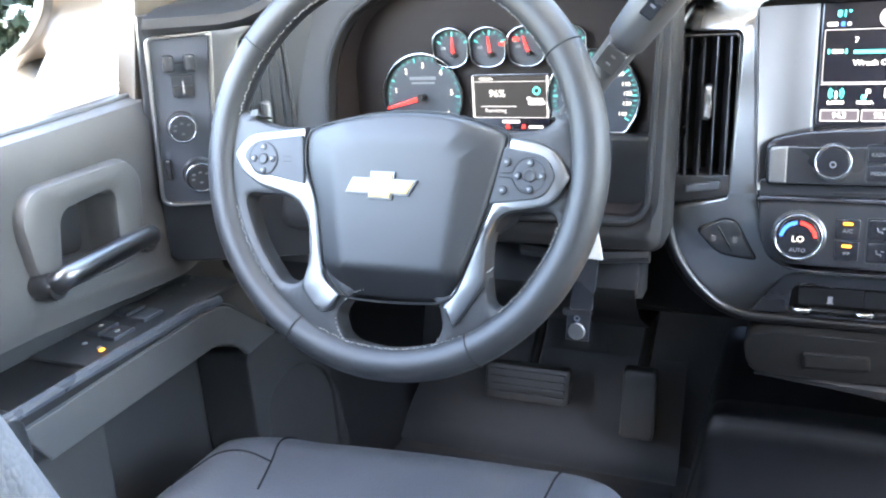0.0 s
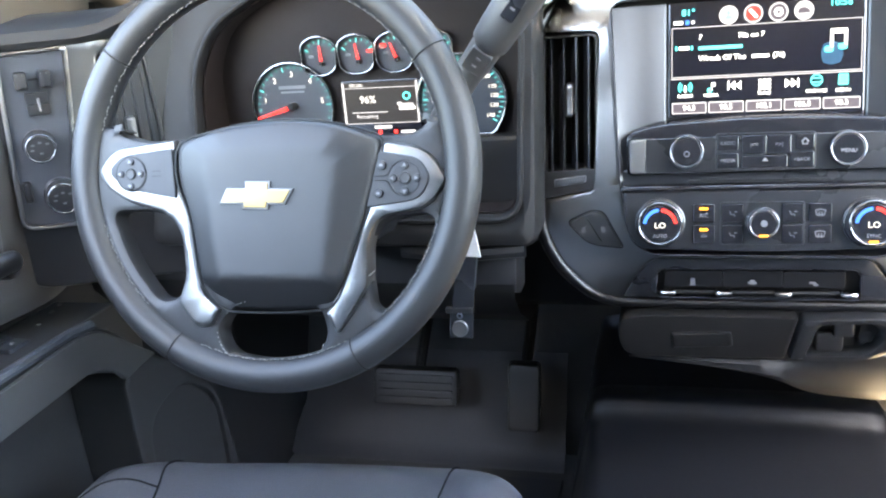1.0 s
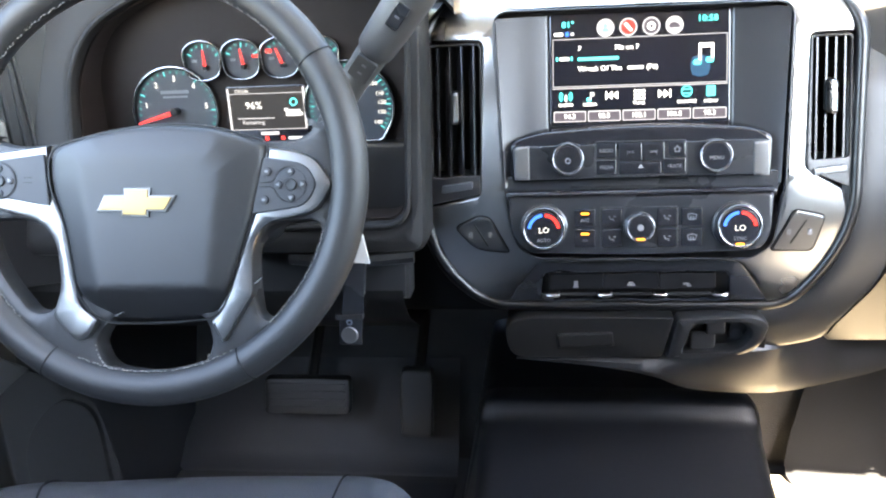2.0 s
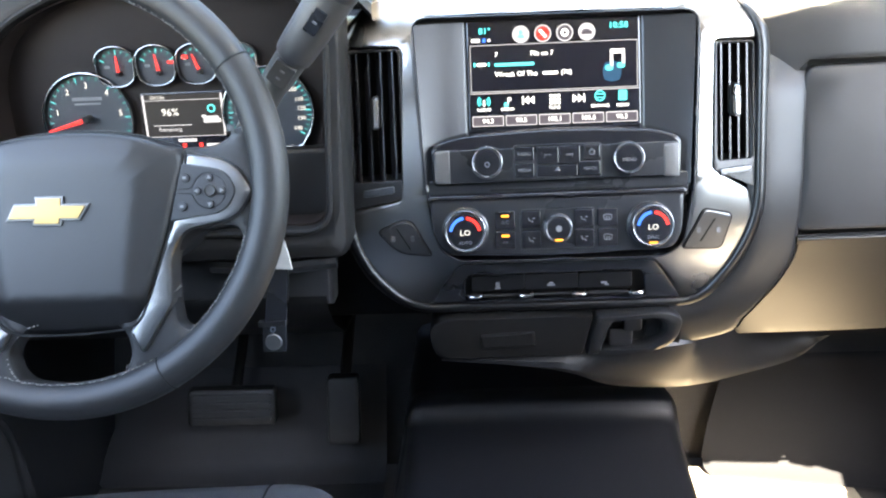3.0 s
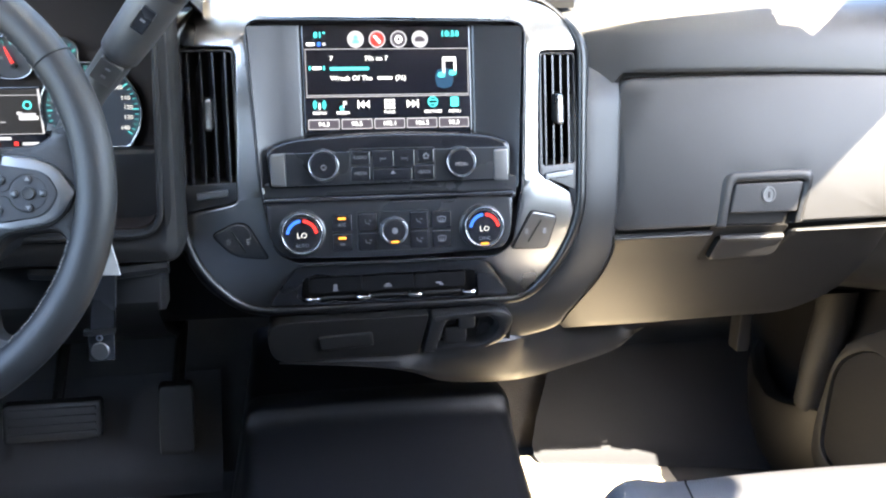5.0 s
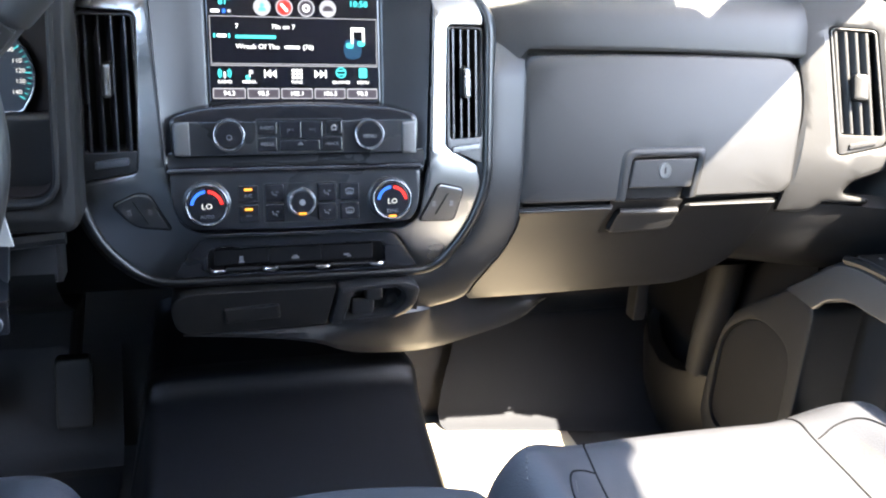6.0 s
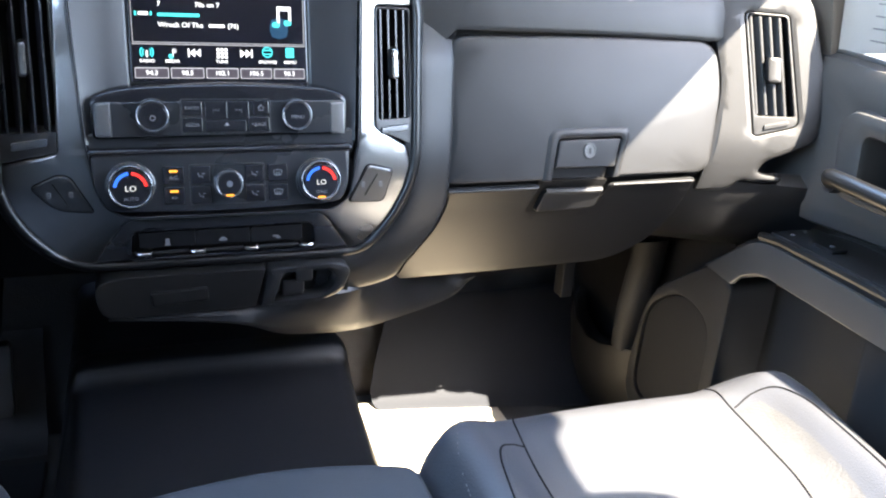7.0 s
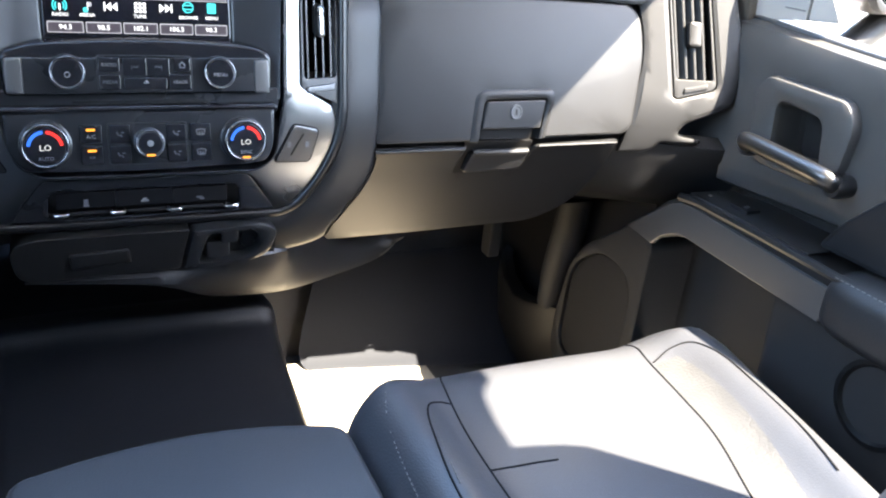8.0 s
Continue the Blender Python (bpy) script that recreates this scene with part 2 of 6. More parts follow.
def tube(path, r, n=10, closed=False, bm=None, flat=1.0):
    """A round bar along points; r is a number or one for each point."""
    path = [Vector(p) for p in path]
    k, rings, up = len(path), [], None
    for i, p in enumerate(path):
        a = path[i - 1] if (i or closed) else p
        b = path[(i + 1) % k] if (i < k - 1 or closed) else p
        d = (b - a).normalized()
        if up is None:
            up = d.orthogonal().normalized()
        up = (up - d * up.dot(d)).normalized()
        s = d.cross(up)
        rr = r[i] if isinstance(r, (list, tuple)) else r
        rings.append([p + (up * math.cos(2 * math.pi * j / n) * flat + s * math.sin(2 * math.pi * j / n)) * rr for j in range(n)])
    return skin(rings, bm=bm, wrap=closed)


def rbox(x0, y0, z0, x1, y1, z1, b=0.004, bm=None, seg=2):
    bm = bm or bmesh.new()
    r = bmesh.ops.create_cube(bm, size=1, matrix=Matrix.LocRotScale(((x0 + x1) / 2, (y0 + y1) / 2, (z0 + z1) / 2), None, (abs(x1 - x0), abs(y1 - y0), abs(z1 - z0))))
    if b:
        es = {e for v in r["verts"] for e in v.link_edges}
        bmesh.ops.bevel(bm, geom=list(es), offset=b, segments=seg, affect="EDGES", profile=0.5)
    return bm


def smooth_path(pts, per=8, closed=False):
    """A Catmull-Rom path through points."""
    P = [Vector(p) for p in pts]
    n, out = len(P), []
    for i in range(n if closed else n - 1):
        a, b = P[i], P[(i + 1) % n]
        p = P[i - 1] if (i or closed) else a * 2 - b
        q = P[(i + 2) % n] if (i + 2 < n or closed) else b * 2 - a
        for k in range(per):
            t = k / per
            out.append(0.5 * (2 * a + (b - p) * t + (2 * p - 5 * a + 4 * b - q) * t * t + (3 * a - p - 3 * b + q) * t ** 3))
    if not closed:
        out.append(P[-1])
    return out


def stitches(path, mat, parent, name="stitching", step=0.007, size=0.0006, gap=0.4):
    """A row of short threads along a path, joined in one part."""
    path = [Vector(p) for p in path]
    bm, run, acc = bmesh.new(), [], 0.0
    for a, b in zip(path, path[1:]):
        d = (b - a).length
        s = 0.0
        while acc + s < d:
            p = a.lerp(b, (acc + s) / d)
            q = a.lerp(b, min(1.0, (acc + s + step * (1 - gap)) / d))
            if (q - p).length > step * 0.2:
                tube([p, q], size, 5, bm=bm)
            s += step
        acc = acc + s - d
    return part(name, bm, mat, parent, "pale stitching")


def letters(body, size, M, u, v, w, mat, parent, name="lettering", align="CENTER", slant=0.0, turn=0.0, bold=0.0, wide=1.0):
    """Flat raised letters of the built-in font on a mapped surface."""
    cu = bpy.data.curves.new("t", "FONT")
    cu.body, cu.size, cu.align_x, cu.align_y, cu.shear, cu.resolution_u, cu.offset = body, size, align, "CENTER", slant, 2, size * bold
    ob = bpy.data.objects.new("t", cu)
    me = bpy.data.meshes.new_from_object(ob)
    bpy.data.objects.remove(ob)
    c, s = math.cos(radians(turn)), math.sin(radians(turn))
    for vert in me.vertices:
        x, y = vert.co.x * wide, vert.co.y
        vert.co = M(u + x * c - y * s, v + x * s + y * c, w)
    me.name = name
    me.materials.append(mat)
    ob = new(name, me)
    if parent:
        adopt(ob, parent)
    return ob


# ---- mapped surfaces: (across, up, out of the surface) to the world ----
def on_stack(u, v, w):
    return Vector((u, 0.932 + 0.225 * (v - 1.0) - w, v))


def on_trim(u, v, w):
    """The centre trim: bowed across along the camera's rays, turned upwards at its head and downwards at its foot."""
    d, e, bow = max(0.0, 0.845 - v), max(0.0, v - 0.984), 0.5 * u * u
    return on_stack(u + bow * (u + 0.087) / 0.86, v - bow * (1.045 - v) / 0.86, w - 2.0 * d * d - 13.0 * e * e - bow)


def on_glove(u, v, w):
    """The glovebox front, which turns under below its middle gap."""
    d = max(0.0, 0.7695 + 0.05 * (u - 0.253) - v)
    under = d if d < 0.03 else 0.03 + 0.95 * (d - 0.03)
    bulge = 0.005 * max(0.0, 1 - ((v - 0.863) / 0.088) ** 2)
    return Vector((u, 0.955 - 0.14 * (u - 0.24) + 0.225 * (v - 0.95) + under - bulge - w, v - w * min(0.7, d * 17)))


def on_right_end(u, v, w):
    d = max(0.0, 0.845 - v)
    return Vector((u + 0.30 * (u - 0.6) - 0.49 * w, 0.89 - 0.6 * (u - 0.6) - 0.84 * w + 0.28 * (v - 0.9) + 3.0 * d * d, v + 0.22 * w))


def on_left_end(u, v, w):
    return Vector((u + 0.669 * w, 0.89 + 0.9 * (u + 0.6) - 0.743 * w, v))


def facing(y0, lean=0.0, z0=0.9):
    return lambda u, v, w: Vector((u, y0 + lean * (v - z0) - w, v))


def on_door(side, x0):
    return lambda u, v, w: Vector((x0 - side * w, u, v))


def at_surface(M, u, v, w=0.0):
    """A frame on a mapped surface: local x across, y up, z out."""
    o = M(u, v, w)
    x = (M(u + 0.001, v, w) - o).normalized()
    y = (M(u, v + 0.001, w) - o).normalized()
    z = x.cross(y).normalized()
    if z.dot(M(u, v, w + 0.001) - o) < 0:
        z = -z
    y = z.cross(x)
    return Matrix(((x.x, y.x, z.x, o.x), (x.y, y.y, z.y, o.y), (x.z, y.z, z.z, o.z), (0, 0, 0, 1)))


# ---- the truck's shell and the ground outside ----
def slab(name, pts, thick, mat, label="", kind="structure"):
    """A flat panel of four or more corners with thickness along its normal."""
    P = [Vector(p) for p in pts]
    n = (P[1] - P[0]).cross(P[2] - P[0]).normalized() * thick
    bm = bmesh.new()
    skin([P, [p + n for p in P]], bm=bm)
    ob = part(name, bm, mat)
    return tagged(ob, label, "", "", kind)


def ground_sheet():
    bm = bmesh.new()
    bmesh.ops.create_grid(bm, x_segments=24, y_segments=24, size=400, matrix=Matrix.Translation((0, 0, -0.55)))
    tagged(part("ground", bm, CONCRETE), "pale sunlit concrete of the parking lot", kind="structure")


ground_sheet()
for side in (-1, 1):
    x0, x1 = sorted((13 * side, 60 * side))
    bm = bmesh.new()
    bmesh.ops.create_grid(bm, x_segments=8, y_segments=8, size=0.5, matrix=Matrix.LocRotScale(((x0 + x1) / 2, 0, -0.54), None, (x1 - x0, 160, 1)))
    tagged(part("road_left" if side < 0 else "road_right", bm, ASPHALT), "grey asphalt beyond the pale concrete", kind="structure")
FLOOR_Z = 0.25
slab("floor", [(-0.78, -1.4, FLOOR_Z), (0.74, -1.4, FLOOR_Z), (0.74, 1.35, FLOOR_Z), (-0.78, 1.35, FLOOR_Z)], -0.03, CARPET, "dark carpeted floor of the cab")
slab("firewall", [(-0.78, 1.32, FLOOR_Z), (0.74, 1.32, FLOOR_Z), (0.74, 1.62, 1.02), (-0.78, 1.62, 1.02)], -0.03, CARPET, "dark carpeted firewall under the dashboard")
slab("wall_rear", [(-0.78, -1.4, FLOOR_Z), (0.74, -1.4, FLOOR_Z), (0.74, -1.4, 1.10), (-0.78, -1.4, 1.10)], -0.03, PAD, "grey trimmed rear wall of the cab")
ROOF_Z = 1.56
slab("ceiling", [(-0.66, -1.4, ROOF_Z), (0.64, -1.4, ROOF_Z), (0.64, 0.50, ROOF_Z), (-0.66, 0.50, ROOF_Z)], 0.05, HEADLINER, "pale grey fabric headliner")


def pillar(name, a, b, w, d, top=1.0):
    """A trimmed post from a to b, w along the truck and d across it, top times as wide at its head."""
    a, b = Vector(a), Vector(b)
    rings = []
    for k in range(7):
        p = a.lerp(b, k / 6)
        rings.append([p + Vector((x * d / 2 * (1 + (top - 1) * k / 6), y * w / 2, 0)) for x, y in rp([(-1, -1, 0.4), (1, -1, 0.4), (1, 1, 0.4), (-1, 1, 0.4)], 3)])
    tagged(part(name, skin(rings), POST), "pale grey trimmed window post", kind="structure")


for side, xs, xt in ((-1, -0.775, -0.66), (1, 0.735, 0.64)):
    tag = "left" if side < 0 else "right"
    # the left post is widened at its unseen head to shade the sail trim
    pillar("trim_front_post_" + tag, (xs, 1.22, 0.93), (xt, 0.31, ROOF_Z + 0.01), 0.18, 0.07, 2.6 if side < 0 else 1.0)
    pillar("trim_middle_post_" + tag, (xs, -0.36, 0.25), (xt, -0.36, ROOF_Z + 0.01), 0.15, 0.07)
    pillar("trim_rear_post_" + tag, (xs, -1.3, 0.25), (xt, -1.3, ROOF_Z + 0.01), 0.2, 0.07)
    slab("wall_rear_door_" + tag, [(xs, -0.1, 0.25), (xs, -1.4, 0.25), (xs, -1.4, 0.95), (xs, -0.1, 0.95)], 0.04 * -side, PAD, "grey rear door panel")
    # rails bent out of view to shape the sun's edge on the passenger cushion
    tagged(part("trim_roof_rail_" + tag, tube(smooth_path([(xt - side * 0.055, -1.4, ROOF_Z + 0.01), (xt - side * 0.04, -0.22, ROOF_Z + 0.01), (xt + side * 0.005, 0.0, ROOF_Z), (xt + side * 0.01, 0.15, ROOF_Z), (xt, 0.48, ROOF_Z)], 5), 0.045, 10), HEADLINER), "pale grey roof rail", kind="structure")
slab("windshield", [(-0.76, 1.58, 1.03), (0.72, 1.58, 1.03), (0.64, 0.50, ROOF_Z + 0.03), (-0.66, 0.50, ROOF_Z + 0.03)], 0.004, GLASS, "raked clear windshield").visible_shadow = False
for side, xw in ((-1, -0.768), (1, 0.755)):
    slab("wall_kick_left" if side < 0 else "wall_kick_right", [(xw, 0.95, 0.24), (xw, 1.7, 0.24), (xw, 1.7, 1.05), (xw, 0.95, 1.05)], 0.03 * (1 if side < 0 else -1), DARK, "dark plastic kick panel in the footwell")
slab("wall_front_left", [(-0.80, 1.60, 0.2), (-0.62, 1.60, 0.2), (-0.62, 1.60, 1.03), (-0.80, 1.60, 1.03)], 0.02, BLACK, "dark bulkhead")
# dark panes out of view, added to dim the light from behind
slab("window_rear", [(-0.70, -1.39, 1.10), (0.68, -1.39, 1.10), (0.64, -1.39, ROOF_Z), (-0.66, -1.39, ROOF_Z)], -0.005, TINT, "unseen rear window, tinted dark to hold back light from behind")
for side, xs, xt in ((-1, -0.775, -0.66), (1, 0.735, 0.64)):
    slab("window_rear_left" if side < 0 else "window_rear_right", [(xs, -0.28, 0.94), (xs, -1.25, 0.94), (xt, -1.25, ROOF_Z), (xt, -0.28, ROOF_Z)], 0.005, TINT, "unseen rear door window, tinted dark to hold back light")
    x = -0.772 if side < 0 else 0.738
    o = 0.0 if side < 0 else 0.083
    bm = plate([rp([(0.765 + o, 0.925, 0), (0.782 + o, 1.06, 0.03), (0.752 + o * 0.3, 1.21, 0.03), (0.80, 1.235, 0.02), (1.16, 0.945, 0.02)])], lambda u, v, w, x=x, side=side: Vector((x - side * (w + 0.14 * max(0, v - 0.95)), u, v)), -0.012, 0.012, 0.006, back=True)
    tagged(part("trim_sail_left" if side < 0 else "trim_sail_right", bm, POST), "pale grey sail trim at the front of the window", kind="structure")

bm = plate([rp([(0.672, 0.92, 0), (0.676, 0.972, 0.006), (0.700, 1.001, 0.006), (0.772, 1.003, 0), (0.772, 0.92, 0)])], on_door(-1, -0.785), -0.012, 0.0, 0.004, back=True)
tagged(part("trim_window_corner", bm, HEADLINER), "pale corner trim at the foot of the window", kind="structure")

# flat panels added in the window plane, standing in for something outside
on_right_glass = on_door(1, 0.735)
corner = part("trim_outside_panel_right", plate([rp([(0.770, 0.957, 0.002), (0.870, 0.944, 0), (0.880, 1.10, 0), (0.772, 1.05, 0.004)])], on_right_glass, -0.012, 0.0, 0.002, back=True), HEADLINER)
tagged(corner, "flat grey slotted panel in the window plane, standing in for something outside", kind="structure")
for k in range(5):
    part("slot", plate([rrect(0.774, 0.967 + 0.014 * k, 0.806, 0.9685 + 0.014 * k, 0.0005, 2)], on_right_glass, -0.001, 0.0008, 0.0003), WHITE_PRINT, corner)
rear_corner = part("trim_outside_panel_rear", plate([rp([(0.722, 0.962, 0.003), (0.768, 0.957, 0), (0.770, 1.045, 0), (0.752, 1.005, 0.004)])], on_right_glass, -0.012, -0.001, 0.002, back=True), HEADLINER)
tagged(rear_corner, "small flat grey panel in the window plane, standing in for something outside", kind="structure")


def tree_line():
    """A dark belt of trees far behind the truck."""
    rnd = random.Random(4)
    verts, faces = [], []
    for k in range(46):
        a = math.pi * (1.05 + 0.9 * k / 45)
        cx, cy, h = 55 * math.cos(a) + rnd.uniform(-4, 4), 48 * math.sin(a) + rnd.uniform(-5, 5), rnd.uniform(6, 11)
        for _ in range(170):
            t, b, u = rnd.random() ** 0.7, rnd.uniform(0, 2 * math.pi), rnd.random() ** 0.5
            r = 3.4 * (1 - 0.75 * t) * u
            p = Vector((cx + r * math.cos(b), cy + r * math.sin(b), -0.5 + h * t))
            q = Matrix.Rotation(rnd.uniform(0, 6.3), 3, (rnd.uniform(-1, 1), rnd.uniform(-1, 1), 0.5))
            s = rnd.uniform(0.35, 0.8)
            n = len(verts)
            verts += [p + q @ Vector(v) * s for v in ((-1, 0, 0), (0, -0.7, 0.2), (1, 0, 0), (0, 0.7, 0.2))]
            faces.append((n, n + 1, n + 2, n + 3))
    me = bpy.data.meshes.new("tree_line")
    me.from_pydata(verts, [], faces)
    me.materials.append(FOLIAGE)
    tagged(new("tree_line", me), "dark green belt of trees behind the truck", "trees", kind="stuff")


tree_line()


# ---- dashboard ----
dash = thing("dashboard", (0, 1.1, 0.62), "charcoal grained plastic truck dashboard with silver centre trim", "dashboard")


def face_y(x):
    """The front of the dashboard, which turns towards the seats at its ends."""
    if x > 0.6:
        return 0.905 + 0.022 * min(1.0, (x - 0.6) / 0.025) - 0.45 * (x - 0.6)
    if x < -0.6:
        return 0.905 + 0.9 * (x + 0.6)
    return 0.955 - 0.14 * (abs(x) - 0.24) if abs(x) > 0.24 else 0.955


def dash_section(x, prof):
    f = face_y(x)
    return [Vector((x, f + dy, z)) for dy, z in prof]


TOP_PROF = [(0.02, 0.948), (-0.001, 0.949), (-0.003, 0.955), (0.004, 0.985), (0.012, 1.005), (0.026, 1.022), (0.05, 1.034), (0.09, 1.040), (0.2, 1.042), (0.62, 1.03)]
xs = [0.19 + 0.46 * k / 24 for k in range(25)]
part("upper_pad", skin([dash_section(x, [(dy + 0.018 * max(0.0, 1 - (x - 0.19) / 0.12) ** 2, z + 0.004 * math.sin((x - 0.2) * 7)) for dy, z in ([(-0.004, 0.90), (-0.007, 0.93)] + TOP_PROF[2:] if x < 0.252 else TOP_PROF)]) for x in xs], closed=False), PAD, dash, "soft grained upper pad")
left_prof = [(0.02, 1.008), (-0.02, 1.010), (-0.026, 1.016), (-0.022, 1.026), (0.0, 1.036), (0.04, 1.042), (0.2, 1.042), (0.64, 1.03)]
xs = [-0.730 + 0.545 * k / 36 for k in range(37)]


def brow(x):
    """How far the pad rises over the instruments."""
    s = min(1.0, max(0.0, (x + 0.67) / 0.14))
    e = min(1.0, max(0.0, (-0.19 - x) / 0.05))
    return 0.080 * s * s * (3 - 2 * s) * e


part("driver_pad", skin([dash_section(x, [(dy, z + brow(x)) for dy, z in left_prof]) for x in xs], closed=False), PAD, dash, "soft grained pad over the instruments")
part("middle_pad", skin([[Vector((x, y, z)) for y, z in ((0.985, 1.020), (0.982, 1.030), (0.988, 1.040), (1.01, 1.047), (1.1, 1.05), (1.58, 1.03))] for x in (-0.22, -0.19, 0.0, 0.18, 0.215)], closed=False), PAD, dash)

# carcass behind the panels
bm = rbox(-0.66, 0.99, 0.66, 0.64, 1.45, 1.0, 0.01)
part("carcass", bm, BLACK, dash)
bm = plate([rp([(0.205, 0.955, 0), (0.60, 0.955, 0), (0.60, 0.80, 0), (0.592, 0.70, 0.02), (0.575, 0.65, 0.02), (0.53, 0.620, 0.02), (0.20, 0.605, 0)])], on_glove, -0.034, -0.016, 0.001, fine=0.022)
part("glovebox_housing", bm, BLACK, dash)

# glovebox lids
lid = rp([(0.2605, 0.944, 0.020), (0.43, 0.951, 0.1), (0.593, 0.951, 0.03), (0.601, 0.90, 0.05), (0.588, 0.793, 0.018), (0.464, 0.7875, 0.003), (0.477, 0.843, 0.012), (0.382, 0.838, 0.012), (0.376, 0.781, 0.003), (0.2535, 0.7755, 0.01)], 6)
upper = part("glovebox_door", plate([lid], on_glove, -0.014, 0.0, 0.004, fine=0.05), PAD, dash, "closed upper glovebox lid")
latch_rim = rp([(0.3700, 0.7800, 0.002), (0.3765, 0.8440, 0.016), (0.4825, 0.8490, 0.016), (0.4690, 0.7860, 0.002), (0.4605, 0.7856, 0), (0.4700, 0.8355, 0.006), (0.3895, 0.8315, 0.006), (0.3825, 0.7798, 0)])
part("latch_surround", plate([latch_rim], on_glove, -0.02, 0.0026, 0.0045), PAD, upper)
part("latch", plate([rp([(0.3855, 0.7965, 0.002), (0.3905, 0.8300, 0.004), (0.4685, 0.8340, 0.004), (0.4620, 0.7995, 0.002)])], on_glove, -0.012, 0.001, 0.002), PAD, upper, "latch plate with a lock")
mt = at_surface(on_glove, 0.4285, 0.8185, 0.001)
part("lock", lathe([(0.0092, -0.002), (0.0092, 0.0012), (0.0085, 0.0018), (0.0072, 0.0018), (0.0066, 0.001), (0.0001, 0.001)], mt @ Matrix.Diagonal((0.85, 1.05, 1, 1)), 28), SATIN_SILVER, upper, "round metal lock")
part("keyhole", plate([rrect(0.4273, 0.8150, 0.4297, 0.8222, 0.0008)], on_glove, 0.002, 0.0026, 0.0003), BLACK, upper)
low = rp([(0.2530, 0.7705, 0.004), (0.3705, 0.7762, 0.004), (0.3695, 0.7285, 0.008), (0.4580, 0.7365, 0.008), (0.4600, 0.7765, 0.005), (0.573, 0.7862, 0.006), (0.5835, 0.745, 0.03), (0.5844, 0.7103, 0.03), (0.5753, 0.6659, 0.03), (0.5355, 0.6276, 0.03), (0.4729, 0.6224, 0.04), (0.3464, 0.6102, 0.05), (0.30, 0.607, 0.02), (0.205, 0.600, 0.006), (0.210, 0.66, 0.0), (0.228, 0.722, 0.02)], 6)
lower = part("lower_glovebox_door", plate([low], on_glove, -0.006, -0.001, 0.003, fine=0.022), PAD, dash, "closed lower glovebox lid")


def on_paddle(u, v, w):
    """The latch paddle stands steeper than the lid behind it."""
    return Vector((u, 0.955 - 0.14 * (u - 0.24) + 0.225 * (0.7735 - 0.95) + 0.003 + 0.55 * (0.7735 - v) - w, v))


part("latch_recess", plate([rp([(0.3690, 0.7800, 0.004), (0.3690, 0.7280, 0.004), (0.4560, 0.7365, 0.004), (0.4590, 0.7820, 0.004)])], on_paddle, -0.05, -0.010, 0.001), BLACK, lower)
paddle = part("latch", plate([rp([(0.3795, 0.7650, 0.004), (0.3770, 0.7325, 0.007), (0.4520, 0.7395, 0.007), (0.4540, 0.7690, 0.005)])], on_paddle, -0.030, 0.0, 0.0025, back=True), PAD, lower, "latch paddle")
part("latch_ridge", tube(smooth_path([on_paddle(0.3820, 0.7650, -0.004), on_paddle(0.416, 0.7670, -0.0015), on_paddle(0.4520, 0.7688, -0.003)], 4), 0.0042, 8), PAD, paddle)
lip = smooth_path([on_glove(u, 0.7665 + 0.05 * (u - 0.253), 0.001) for u in (0.463, 0.49, 0.53, 0.570)], 4)
part("lid_lip", tube(lip, 0.0018, 8), PAD, lower)
lip = smooth_path([on_glove(u, 0.7665 + 0.05 * (u - 0.253), 0.001) for u in (0.256, 0.29, 0.33, 0.367)], 4)
part("lid_lip", tube(lip, 0.0022, 8), PAD, lower)

# strip between the centre trim and the glovebox
OUTER = smooth_path([(0.262, 0.957, 0), (0.2545, 0.935, 0), (0.2505, 0.85, 0), (0.2465, 0.77, 0), (0.2405, 0.745, 0), (0.2300, 0.722, 0), (0.2185, 0.704, 0), (0.204, 0.680, 0), (0.186, 0.655, 0), (0.095, 0.630, 0)], 5)
INNER = smooth_path([(0.198, 0.964, 0), (0.196, 0.935, 0), (0.195, 0.85, 0), (0.189, 0.78, 0), (0.182, 0.755, 0), (0.171, 0.735, 0), (0.159, 0.720, 0), (0.147, 0.712, 0), (0.130, 0.706, 0), (0.100, 0.703, 0)], 5)


def strip_row(a, b):
    """One row across the pad beside the centre trim: crowned, and rolled back at its seam."""
    row = []
    for f, w in ((0.0, -0.006), (0.12, 0.000), (0.22, 0.003), (0.36, 0.005), (0.5, 0.006), (0.75, 0.0065), (0.88, 0.0065), (0.95, 0.0055), (0.985, 0.002), (1.0, -0.004), (1.0, -0.05)):
        p = a.lerp(b, f)
        row.append(on_trim(p.x, p.y, w - 0.6 * max(0, p.y - 0.93)) + Vector((0, 0.05 * max(0, p.x - 0.2), 0)))
    return row


part("side_strip", skin([strip_row(a, b) for a, b in zip(INNER, OUTER)], closed=False), PAD, dash, sharp=80)
part("seam", tube([on_trim(p.x + 0.0016, p.y, -0.0005) + Vector((0, 0.05 * (p.x - 0.2), 0)) for p in OUTER if 0.662 < p.y < 0.93], 0.0014, 6), BLACK, dash)


part("lower_end", skin([[Vector((x, 0.900 - 0.5 * (x - 0.56) + dy, z)) for dy, z in ((0.02, 0.792), (0.002, 0.780), (0.004, 0.765), (0.018, 0.74), (0.042, 0.71), (0.072, 0.685), (0.11, 0.664), (0.2, 0.655), (0.45, 0.67))] for x in (0.570, 0.60, 0.63, 0.66, 0.70, 0.75)], closed=False), PAD, dash, "dark lower end of the dashboard")

